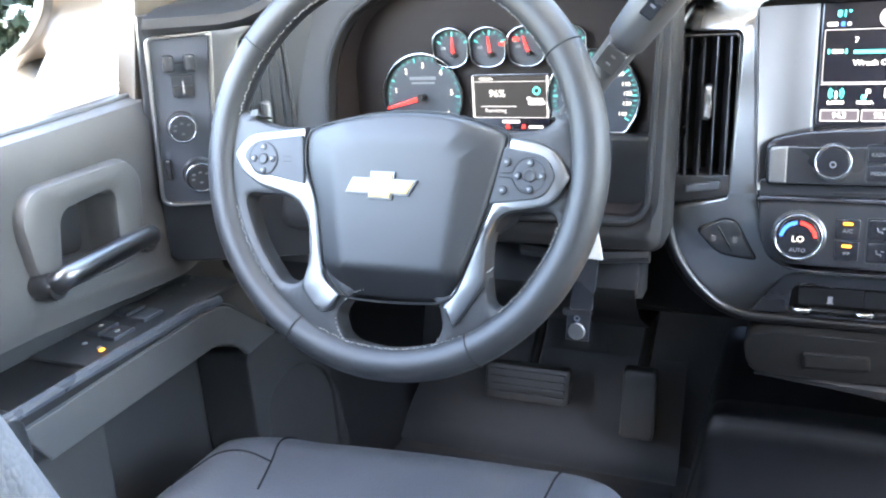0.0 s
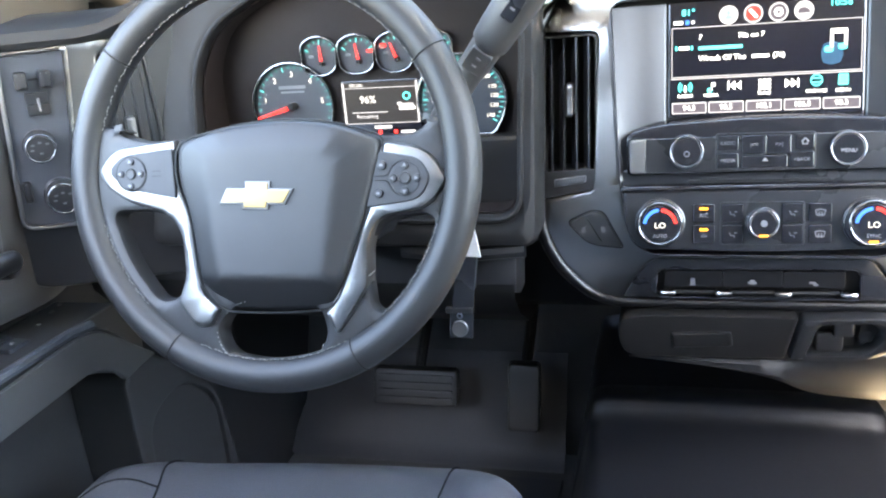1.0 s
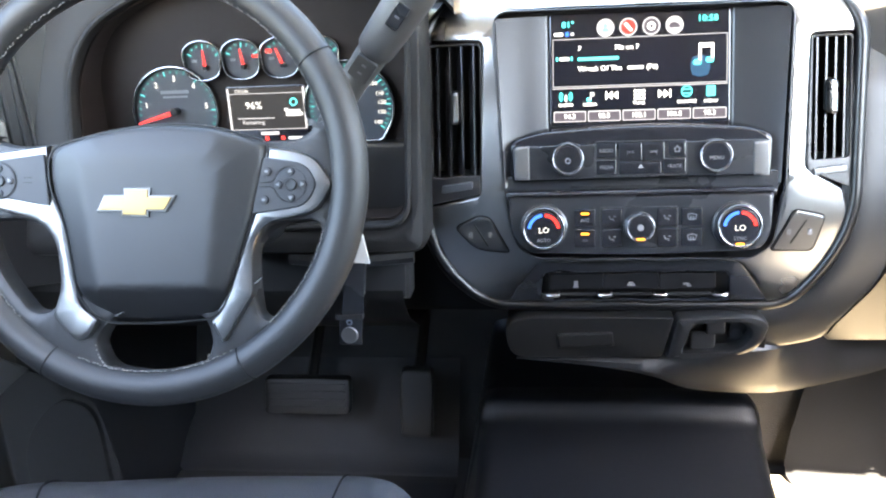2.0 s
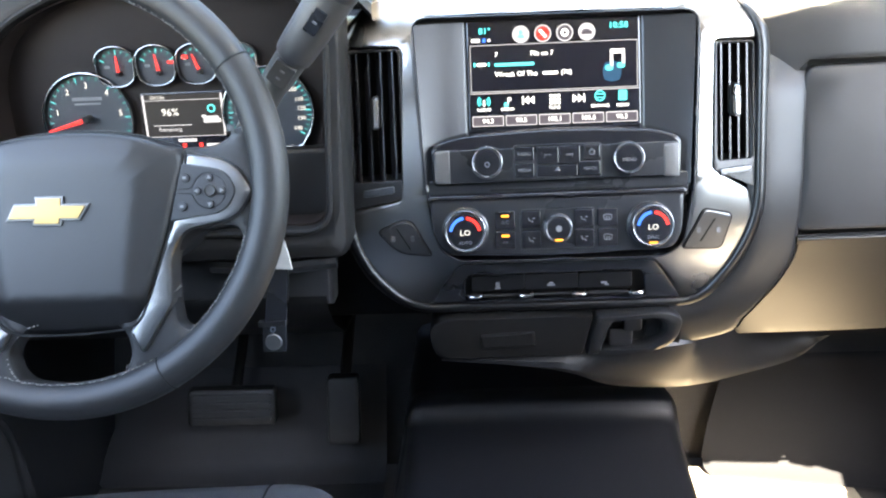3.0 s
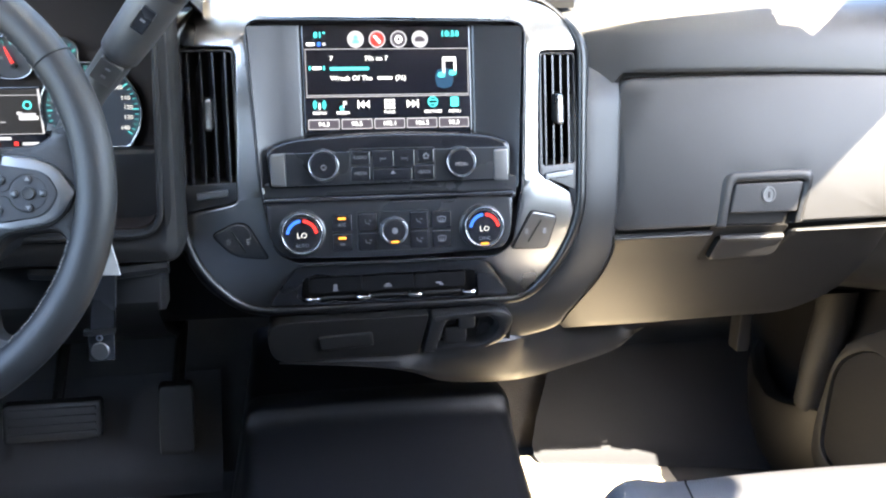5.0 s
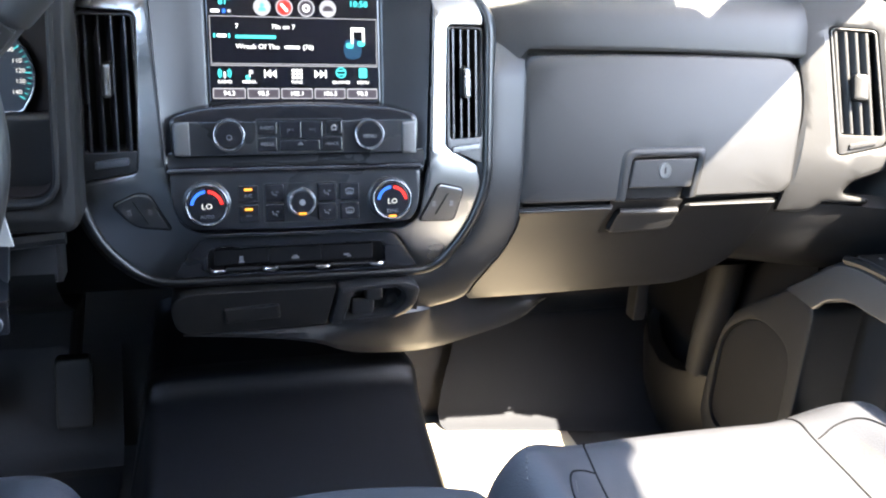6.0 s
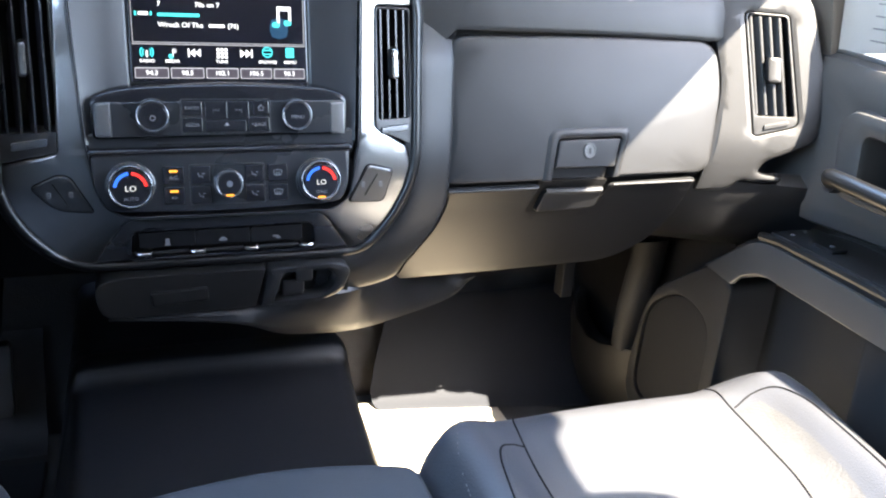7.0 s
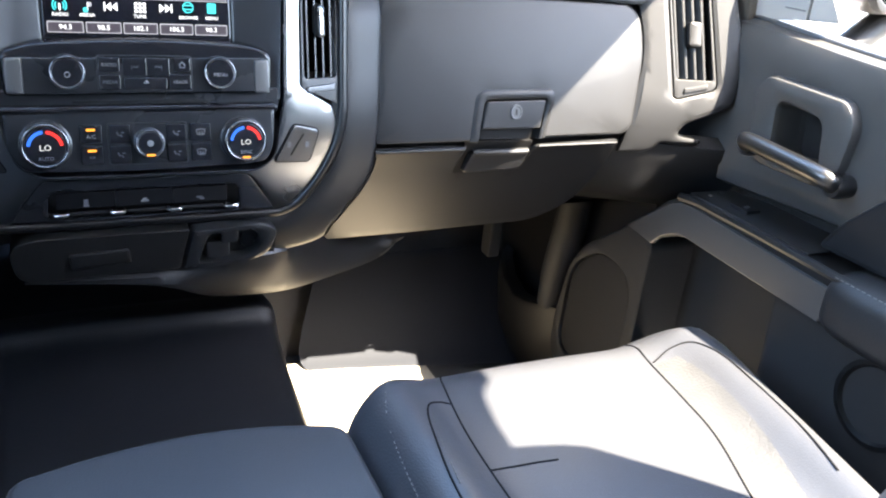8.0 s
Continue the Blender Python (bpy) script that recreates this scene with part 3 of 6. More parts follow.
# right end with its vent
def vent_slats(M, u0, u1, v0, v1, n, lean, parent, mat, tilt=0.0):
    for k in range(n):
        u = u0 + (u1 - u0) * (k + 0.5) / n
        bm = plate([rp([(u - 0.0012, v0), (u + 0.0012, v0), (u + 0.0012 + lean, v1), (u - 0.0012 + lean, v1)])], lambda a, b, w, uu=u: M(a + tilt * (w + 0.004), b, w), -0.022, -0.003, 0.0006)
        part("slat", bm, mat, parent)


end_out = rp([(0.587, 1.03, 0), (0.655, 1.028, 0.02), (0.678, 1.008, 0.02), (0.694, 0.892, 0.02), (0.681, 0.838, 0.008), (0.640, 0.812, 0.01), (0.634, 0.797, 0.006), (0.658, 0.793, 0.003), (0.656, 0.786, 0.003), (0.632, 0.783, 0.01), (0.622, 0.786, 0.012), (0.612, 0.770, 0.012), (0.584, 0.766, 0.004), (0.587, 0.795, 0.01), (0.6005, 0.90, 0.03), (0.595, 0.95, 0.02)], 6)
vent_in = rp([(0.6205, 0.988, 0.005), (0.6575, 0.987, 0.005), (0.6665, 0.858, 0.008), (0.6285, 0.842, 0.004)], 5)
part("end_panel", plate([end_out, vent_in], on_right_end, -0.03, 0.0, 0.005, fine=0.012), PAD, dash, "curved end panel round the outer vent")
vent = part("air_vent", plate([rp([(0.6205, 0.988, 0.005), (0.6575, 0.987, 0.005), (0.6665, 0.858, 0.008), (0.6285, 0.842, 0.004)], 5), rp([(0.6225, 0.9855, 0.004), (0.6555, 0.985, 0.004), (0.6630, 0.868, 0.003), (0.6300, 0.866, 0.003)], 5)], on_right_end, -0.03, -0.001, 0.001), PAD, dash, "outer air vent with upright slats")
part("vent_back", plate([rrect(0.615, 0.835, 0.672, 0.992, 0)], on_right_end, -0.04, -0.028, 0), BLACK, vent)
vent_slats(on_right_end, 0.6265, 0.659, 0.868, 0.984, 4, -0.006, vent, PAD, 0.75)
part("vent_tab", plate([rp([(0.6365, 0.8495, 0.001), (0.6585, 0.8575, 0.002), (0.6580, 0.8635, 0.002), (0.6370, 0.8560, 0.001)])], on_right_end, -0.002, 0.0015, 0.001), PAD, vent)
part("vent_knob", plate([rrect(0.6385, 0.906, 0.6505, 0.936, 0.004)], on_right_end, -0.01, 0.010, 0.003), PAD, vent, "vent thumb knob")

# ---- centre stack ----
SILVER_OUT = rp([(-0.2135, 0.984, 0.004), (-0.213, 1.000, 0.02), (-0.196, 1.026, 0.03), (-0.165, 1.034, 0.02), (0.150, 1.031, 0.02), (0.184, 1.020, 0.03), (0.202, 0.992, 0.02), (0.2015, 0.977, 0.003), (0.1605, 0.977, 0.006), (0.1585, 0.850, 0.003), (0.194, 0.829, 0.004), (0.2005, 0.800, 0.02), (0.179, 0.744, 0.02), (0.148, 0.708, 0.014), (0.133, 0.706, 0.006), (0.118, 0.734, 0.01), (0.101, 0.756, 0.01), (-0.104, 0.757, 0.01), (-0.121, 0.736, 0.01), (-0.137, 0.707, 0.006), (-0.170, 0.707, 0.014), (-0.203, 0.738, 0.02), (-0.2235, 0.786, 0.02), (-0.2165, 0.818, 0.004), (-0.163, 0.829, 0.004), (-0.1575, 0.982, 0.006)], 6)
RECESS = rp([(-0.146, 1.009, 0.016), (0.146, 1.007, 0.016), (0.1395, 0.834, 0.004), (0.128, 0.776, 0.012), (0.108, 0.764, 0.008), (-0.104, 0.765, 0.008), (-0.125, 0.777, 0.012), (-0.1355, 0.831, 0.004)], 6)
stack = part("centre_trim", plate([SILVER_OUT, RECESS], on_trim, -0.012, 0.0, 0.0025, fine=0.016), SILVER, dash, "brushed silver centre trim frame")
SUR_IN = rp([(-0.2145, 0.99, 0.03), (-0.185, 1.0345, 0.03), (0.172, 1.0325, 0.03), (0.2035, 0.99, 0.03), (0.1995, 0.805, 0.03), (0.180, 0.755, 0.03), (0.148, 0.709, 0.02), (-0.158, 0.709, 0.03), (-0.2035, 0.763, 0.03), (-0.2185, 0.83, 0.03)], 7)
SUR_IN = SUR_IN if area(SUR_IN) > 0 else SUR_IN[::-1]


def rounded_frame(d, w):
    """One ring of the surround, lower and narrower along its head."""
    out = []
    for (u, v), (p, q) in zip(SUR_IN, inset(SUR_IN, -d)):
        k = 1 - 0.7 * min(1.0, max(0.0, (v - 0.985) / 0.03))
        out.append(on_trim(u + (p - u) * k, v + (q - v) * k, w if w < -0.025 else min(w, w * k)))
    return out


surround = [rounded_frame(d, w) for d, w in ((0.0, -0.030), (0.0, 0.000), (0.0012, 0.0035), (0.004, 0.0055), (0.007, 0.0055), (0.010, 0.0035), (0.0125, -0.001), (0.0145, -0.007), (0.016, -0.018), (0.018, -0.050))]
part("centre_surround", skin(surround, caps=False), SURROUND, dash, "dark padded surround of the centre trim", sharp=70)
part("recess_back", plate([inset(RECESS if area(RECESS) > 0 else RECESS[::-1], -0.002)], on_stack, -0.06, -0.0235, 0.0), SCREEN_SURROUND, dash)
wall = plate([inset(RECESS[::-1] if area(RECESS) < 0 else RECESS, -0.0015), RECESS], on_stack, -0.034, -0.002, 0.0005)
part("recess_wall", wall, SATIN, stack)


def side_vent(u0, u1, v0, v1, drop, sgn):
    """An upright vent beside the screen; drop is the slope of its lower edge."""
    out = rp([(u0, v1, 0.004), (u1, v1, 0.006), (u1 + 0.0008 * sgn, v0 + (drop if sgn < 0 else 0), 0.004), (u0 - 0.002, v0 + (drop if sgn > 0 else 0), 0.004)], 4)
    iu0, iu1, iv0 = u0 + 0.003, u1 - 0.003, v0 + 0.030
    inn = rp([(iu0, v1 - 0.003, 0.003), (iu1, v1 - 0.003, 0.004), (iu1, iv0, 0.003), (iu0, iv0 - 0.002, 0.003)], 4)
    v = part("air_vent", plate([out, inn], on_trim, -0.034, -0.001, 0.0015), DARK, dash, "upright air vent with black slats")
    vent_slats(on_trim, iu0, iu1, iv0 - 0.002, v1 - 0.003, 4, 0.0, v, SATIN, -0.3 * sgn)
    um = (u0 + u1) / 2
    part("vent_knob", plate([rrect(um - 0.0045, 0.902, um + 0.0045, 0.934, 0.004)], on_trim, -0.012, 0.008, 0.003), SILVER, v, "silver thumb knob")
    part("vent_tab", plate([rp([(um - 0.016, v0 + 0.013, 0.002), (um + 0.016, v0 + 0.017, 0.002), (um + 0.016, v0 + 0.024, 0.002), (um - 0.016, v0 + 0.020, 0.002)])], on_trim, -0.002, 0.002, 0.001), PANEL_GREY, v)
    return v


side_vent(-0.2135, -0.158, 0.820, 0.981, 0.010, -1)
side_vent(0.1605, 0.201, 0.830, 0.976, 0.018, 1)

# screen
SCR_W = -0.0185
panel = part("screen_panel", plate([rp([(-0.1445, 1.008, 0.015), (0.1445, 1.006, 0.015), (0.1385, 0.882, 0.003), (-0.1385, 0.884, 0.003)])], on_stack, -0.034, -0.0215, 0.001), SCREEN_SURROUND, dash, "satin dark panel round the screen")
for s in (-1, 1):
    wing = [[on_stack(s * u, v, w) for u, w in ((0.0915, -0.0205), (0.094, -0.0185), (0.110, -0.0150), (0.128, -0.0095), (0.1385 + 0.05 * (v - 0.885), -0.0045), (0.1400 + 0.05 * (v - 0.885), -0.0100))] for v in np.linspace(0.836, 1.003, 10)]
    part("screen_wing", skin(wing, closed=False), SCREEN_SURROUND, panel)
screen = part("touch_screen", plate([rrect(-0.0895, 0.8935, 0.0895, 1.0035, 0.002)], on_stack, -0.030, SCR_W, 0.001), SCREEN, dash, "lit colour touch screen")
D = SCR_W + 0.0004


def px(x, y):
    """Screen graphics: 0..1 across, 0..1 down."""
    return -0.0875 + 0.175 * x, 1.001 - 0.105 * y


def bar(x0, y0, x1, y1, mat, name="bar", lift=0.0, r=0.0004, M=on_stack, base=None, parent=None):
    a, b = px(x0, y0), px(x1, y1)
    return part(name, plate([rrect(min(a[0], b[0]), min(a[1], b[1]), max(a[0], b[0]), max(a[1], b[1]), r, 2)], M, D + lift - 0.0002, D + lift, 0.0), mat, parent or screen)


def say(text, x, y, size, mat, align="CENTER", lift=0.0003):
    u, v = px(x, y)
    letters(text, size, on_stack, u, v, D + lift, mat, screen, align=align, bold=0.012, wide=1.08)


say("81°", 0.095, 0.075, 0.0085, L_CYAN)
say("10:58", 0.885, 0.065, 0.0085, L_CYAN)
bar(0.015, 0.145, 0.065, 0.175, L_WHITE), bar(0.08, 0.14, 0.10, 0.18, L_BLUE), bar(0.11, 0.145, 0.13, 0.175, L_GREY)
for k, x in enumerate((0.31, 0.44, 0.57, 0.70)):
    u, v = px(x, 0.115)
    part("app_icon", plate([circle(u, v, 0.0088), circle(u, v, 0.0074)], on_stack, D - 0.0002, D, 0), L_GREY, screen)
    part("app_icon_face", plate([circle(u, v, 0.0073)], on_stack, D, D + 0.0003, 0), (L_GREY, L_RED, L_VIOLET, L_GREY)[k], screen)
    for m, o in (((L_CYAN, [circle(u, v + 0.002, 0.0022, 12), rp([(u - 0.004, v - 0.004, 0.001), (u + 0.004, v - 0.004, 0.001), (u + 0.003, v - 0.0005, 0.001), (u - 0.003, v - 0.0005, 0.001)], 2)]),),
                 ((L_WHITE, [rp([(u - 0.0045, v + 0.003, 0.001), (u - 0.002, v + 0.0045, 0.001), (u + 0.0045, v - 0.003, 0.001), (u + 0.002, v - 0.0045, 0.001)], 2)]),),
                 ((L_WHITE, [circle(u, v, 0.0042, 8)]), (L_VIOLET, [circle(u, v, 0.0020, 10)])),
                 ((L_VIOLET, [rp([(u - 0.0055, v - 0.0025, 0.001), (u + 0.0055, v - 0.0025, 0.001), (u + 0.0050, v + 0.0005, 0.001), (u + 0.0015, v + 0.0028, 0.001), (u - 0.0035, v + 0.0028, 0.001), (u - 0.0055, v, 0.001)], 2)]),))[k]:
        for i, loop in enumerate(o):
            part("app_icon_mark", plate([loop], on_stack, D, D + (0.0008 if m is L_VIOLET else 0.0005), 0), m, screen)
a0, a1 = px(0.005, 0.205), px(0.995, 0.655)
part("frame_line", plate([rrect(a0[0], a1[1], a1[0], a0[1], 0.001), rrect(a0[0] + 0.0006, a1[1] + 0.0006, a1[0] - 0.0006, a0[1] - 0.0006, 0.001)], on_stack, D - 0.0002, D, 0), L_GREY, screen)
say("7", 0.16, 0.30, 0.0065, L_WHITE), say("70s on 7", 0.43, 0.30, 0.0065, L_WHITE)
bar(0.15, 0.382, 0.385, 0.412, L_CYAN, "name_bar")
say("Wreck Of The", 0.15, 0.49, 0.0068, L_WHITE, "LEFT")
bar(0.435, 0.477, 0.525, 0.505, L_WHITE, "title_bar"), say("(76)", 0.575, 0.49, 0.0065, L_WHITE)
bar(0.045, 0.375, 0.10, 0.405, L_WHITE), bar(0.025, 0.37, 0.035, 0.41, L_CYAN), bar(0.11, 0.37, 0.12, 0.41, L_CYAN)
bar(0.79, 0.40, 0.90, 0.60, L_DIM, "cover_glow", 0.0, 0.008)
bar(0.835, 0.29, 0.92, 0.33, L_WHITE, "note", 0.0004), bar(0.835, 0.29, 0.85, 0.46, L_WHITE, "note", 0.0004), bar(0.905, 0.29, 0.92, 0.44, L_WHITE, "note", 0.0004)
bar(0.805, 0.44, 0.85, 0.49, L_CYAN, "note", 0.0005, 0.002), bar(0.875, 0.42, 0.92, 0.47, L_CYAN, "note", 0.0005, 0.002)
bar(0.0, 0.665, 1.0, 0.672, L_GREY)
for x, t in ((0.08, "RADIO"), (0.22, "MEDIA"), (0.50, "TUNE"), (0.77, "BROWSE"), (0.905, "MENU")):
    say(t, x, 0.825, 0.0044, L_WHITE)
for x in (0.355, 0.635):
    s = 1 if x > 0.5 else -1
    u, v = px(x, 0.745)
    for k in (-0.0045, 0.0012):
        part("skip_mark", plate([[(u + s * k, v - 0.0042), (u + s * (k + 0.0055), v), (u + s * k, v + 0.0042)]], on_stack, D - 0.0002, D, 0), L_WHITE, screen)
    bar(x + s * 0.042 - 0.004, 0.705, x + s * 0.042 + 0.004, 0.785, L_WHITE)
for i in range(3):
    for j in range(3):
        bar(0.472 + i * 0.023, 0.70 + j * 0.034, 0.489 + i * 0.023, 0.725 + j * 0.034, L_WHITE, "tune_dot")
u, v = px(0.08, 0.745)
for r in (0.0045, 0.0068):
    for s in (1, -1):
        arc = [(u + s * r * math.cos(a), v + r * math.sin(a)) for a in np.linspace(-0.8, 0.8, 7)] + [(u + s * (r - 0.0011) * math.cos(a), v + (r - 0.0011) * math.sin(a)) for a in np.linspace(0.8, -0.8, 7)]
        part("wave_mark", plate([arc], on_stack, D - 0.0002, D, 0), L_CYAN, screen)
bar(0.075, 0.73, 0.085, 0.79, L_WHITE), bar(0.20, 0.76, 0.225, 0.80, L_CYAN, r=0.001), bar(0.225, 0.71, 0.245, 0.75, L_GREY, r=0.001), bar(0.222, 0.71, 0.227, 0.78, L_WHITE)
u, v = px(0.77, 0.73)
part("browse_mark", plate([circle(u, v, 0.0055), circle(u, v, 0.0045)], on_stack, D - 0.0002, D, 0), L_CYAN, screen)
for k in (-0.018, 0.018):
    bar(0.745, 0.725 + k, 0.795, 0.735 + k, L_CYAN)
bar(0.88, 0.685, 0.93, 0.78, L_CYAN, "menu_mark", 0.0, 0.001)
for k in range(3):
    bar(0.888, 0.70 + 0.025 * k, 0.922, 0.71 + 0.025 * k, L_VIOLET, "menu_line", 0.0003)
for k, t in enumerate(("94.3", "98.5", "102.1", "106.5", "90.3")):
    x0 = 0.008 + k * 0.199
    bar(x0, 0.885, x0 + 0.188, 0.985, L_GREY, "preset_rim", 0, 0.001), bar(x0 + 0.005, 0.895, x0 + 0.183, 0.977, L_VIOLET, "preset_button", 0.0003, 0.0008)
    say(t, x0 + 0.094, 0.935, 0.0064, L_WHITE, lift=0.0007)


# radio and climate panels
def knob(M, u, v, r, h, parent, name="knob", mat=SATIN, ring=RING, cap=GLOSS, label=""):
    mt = at_surface(M, u, v)
    k = part(name, lathe([(r * 1.08, -0.004), (r * 1.08, h * 0.25), (r * 1.0, h * 0.3), (r * 0.97, h * 0.92), (r * 0.93, h)], mt, 40), mat, parent, label)
    part("ring", lathe([(r * (0.90 + 0.055 * math.cos(q)), h + 0.06 * r * math.sin(q)) for q in np.linspace(-0.6, math.pi + 0.2, 10)], mt, 44), ring, k, "chrome ring")
    part("cap", lathe([(r * 0.80, h * 0.90), (r * 0.80, h * 1.01), (r * 0.77, h * 1.03)], mt, 32), cap, k)
    bm = bmesh.new()
    for i in range(36):
        a = 2 * math.pi * i / 36
        p = Vector((math.cos(a) * r * 0.99, math.sin(a) * r * 0.99, 0))
        tube([mt @ (p + Vector((0, 0, h * 0.3))), mt @ (p * 0.985 + Vector((0, 0, h * 0.85)))], r * 0.03, 4, bm=bm)
    part("knurl", bm, mat, k)
    return k


rad = rp([(-0.129, 0.8425, 0.006), (0.125, 0.8445, 0.006), (0.1265, 0.885, 0.008), (0.10, 0.8925, 0.03), (0.0, 0.8965, 0.1), (-0.10, 0.8915, 0.03), (-0.1305, 0.883, 0.008)], 6)
radio = part("radio_panel", plate([rad], on_stack, -0.034, 0.003, 0.003), GLOSS, dash, "gloss black radio control panel")
rad_in = rp([(-0.1265, 0.845, 0.005), (0.1225, 0.847, 0.005), (0.124, 0.880, 0.006), (-0.128, 0.878, 0.006)], 5)
part("radio_face", plate([rad_in], on_stack, 0.0, 0.0045, 0.001), SATIN, radio)
for s, u0 in ((-1, -0.1265), (1, 0.1075)):
    part("side_tip", plate([rp([(u0, 0.8455, 0.003), (u0 + 0.0155, 0.8455, 0), (u0 + 0.0155, 0.8785, 0), (u0, 0.8775, 0.003)])], on_stack, 0.002, 0.0065, 0.002), SATIN_SILVER, radio, "brushed metal tip")
for u, t in ((-0.0725, "O"), (0.0710, "MENU")):
    k = knob(on_stack, u, 0.8640, 0.0165, 0.014, radio, "radio_knob", label="round knob with a chrome ring")
    if t == "MENU":
        letters("MENU", 0.0050, on_stack, u, 0.8655, 0.0160, WHITE_PRINT, k)
    else:
        part("power_mark", plate([circle(u, 0.8655, 0.0027, 20), circle(u, 0.8655, 0.0020, 20)], on_stack, 0.0155, 0.0160, 0), WHITE_PRINT, k)
btn = rrect(-0.0455, 0.8475, 0.0445, 0.8815, 0.003)
part("button_field", plate([btn, inset(btn if area(btn) > 0 else btn[::-1], 0.0007)], on_stack, 0.004, 0.0055, 0.0002), DARK, radio)
for u0, v0, u1, v1, t in ((-0.044, 0.866, -0.0245, 0.8795, "RADIO"), (-0.044, 0.8495, -0.0245, 0.8635, "MEDIA"), (0.0265, 0.866, 0.0430, 0.8800, ""), (0.0215, 0.8495, 0.0430, 0.8635, "<BACK"), (-0.0215, 0.8620, 0.0005, 0.8795, "|<<"), (0.001, 0.8620, 0.0225, 0.8795, ">>|"), (-0.0215, 0.8495, 0.0195, 0.8605, "")):
    b = part("button", plate([rrect(u0, v0, u1, v1, 0.0015)], on_stack, 0.004, 0.0062, 0.0008), GLOSS, radio)
    if t:
        letters(t, 0.0046 if len(t) > 3 else 0.0052, on_stack, (u0 + u1) / 2, (v0 + v1) / 2, 0.0066, GREY_PRINT, b)
part("eject_mark", plate([[(-0.0035, 0.8555), (0.0025, 0.8555), (-0.0005, 0.8590)]], on_stack, 0.006, 0.0066, 0), GREY_PRINT, radio)
part("home_mark", plate([[(0.0322, 0.8700), (0.0372, 0.8700), (0.0372, 0.8728), (0.0385, 0.8728), (0.0347, 0.8765), (0.0309, 0.8728), (0.0322, 0.8728)], [(0.0330, 0.8708), (0.0330, 0.8732), (0.0347, 0.8750), (0.0364, 0.8732), (0.0364, 0.8708)]], on_stack, 0.006, 0.0066, 0), GREY_PRINT, radio)
part("disc_slot", plate([rrect(-0.070, 0.8338, 0.057, 0.8362, 0.001)], on_stack, -0.03, -0.0050, 0.0003), BLACK, dash)
part("slot_shelf", plate([rp([(-0.1345, 0.822, 0.002), (0.1335, 0.823, 0.002), (0.1385, 0.848, 0.002), (-0.1365, 0.846, 0.002)])], on_stack, -0.034, -0.0060, 0.002), SATIN, dash)

cl = rp([(-0.1335, 0.8275, 0.006), (0.1290, 0.8285, 0.006), (0.1270, 0.790, 0.01), (0.1180, 0.7725, 0.012), (0.0, 0.7675, 0.2), (-0.1180, 0.7710, 0.012), (-0.1310, 0.790, 0.01)], 6)
climate = part("climate_panel", plate([cl], on_stack, -0.034, 0.0015, 0.003), SATIN, dash, "dark climate control panel")
part("panel_lip", plate([rp([(-0.136, 0.8275, 0.004), (0.1315, 0.8285, 0.004), (0.1300, 0.8335, 0.004), (-0.1345, 0.8325, 0.004)])], on_stack, -0.01, 0.004, 0.002), GLOSS, climate)
for u, t in ((-0.0972, "AUTO"), (0.0935, "SYNC")):
    k = knob(on_stack, u, 0.7965, 0.0225, 0.016, climate, "temperature_knob", ring=RING, label="round temperature dial with lit red and blue arc")
    for a0, a1, m in ((172, 95, L_BLUE), (85, 8, L_RED)):
        seg = [radians(a0 + (a1 - a0) * i / 10) for i in range(11)]
        o = [(u + 0.0164 * math.cos(a), 0.7985 + 0.0164 * math.sin(a)) for a in seg] + [(u + 0.0132 * math.cos(a), 0.7985 + 0.0132 * math.sin(a)) for a in seg[::-1]]
        part("arc", plate([o], on_stack, 0.0160, 0.0169, 0), m, k)
    letters("LO", 0.0076, on_stack, u, 0.7985, 0.0172, L_DIGIT, k, bold=0.002, wide=1.10)
    letters(t, 0.0050, on_stack, u, 0.7885, 0.0172, GREY_PRINT, k)
    if t == "SYNC":
        part("indicator", plate([rrect(u - 0.004, 0.7822, u + 0.004, 0.7842, 0.0006)], on_stack, 0.016, 0.0172, 0), L_AMBER, k)
k = knob(on_stack, -0.0015, 0.7960, 0.0145, 0.014, climate, "fan_knob", label="round fan dial with a chrome ring")
part("indicator", plate([rrect(-0.0055, 0.7872, 0.0025, 0.7890, 0.0006)], on_stack, 0.0145, 0.0152, 0), L_AMBER, k)
part("fan_mark", plate([circle(-0.0015, 0.7995, 0.0032, 10)], on_stack, 0.0145, 0.0152, 0), GREY_PRINT, k)
for u0, u1 in ((-0.0405, 0.0365),):
    o = rrect(u0, 0.7755, u1, 0.8165, 0.003)
    part("button_field", plate([o, inset(o if area(o) > 0 else o[::-1], 0.0006)], on_stack, 0.001, 0.0026, 0.0002), DARK, climate)
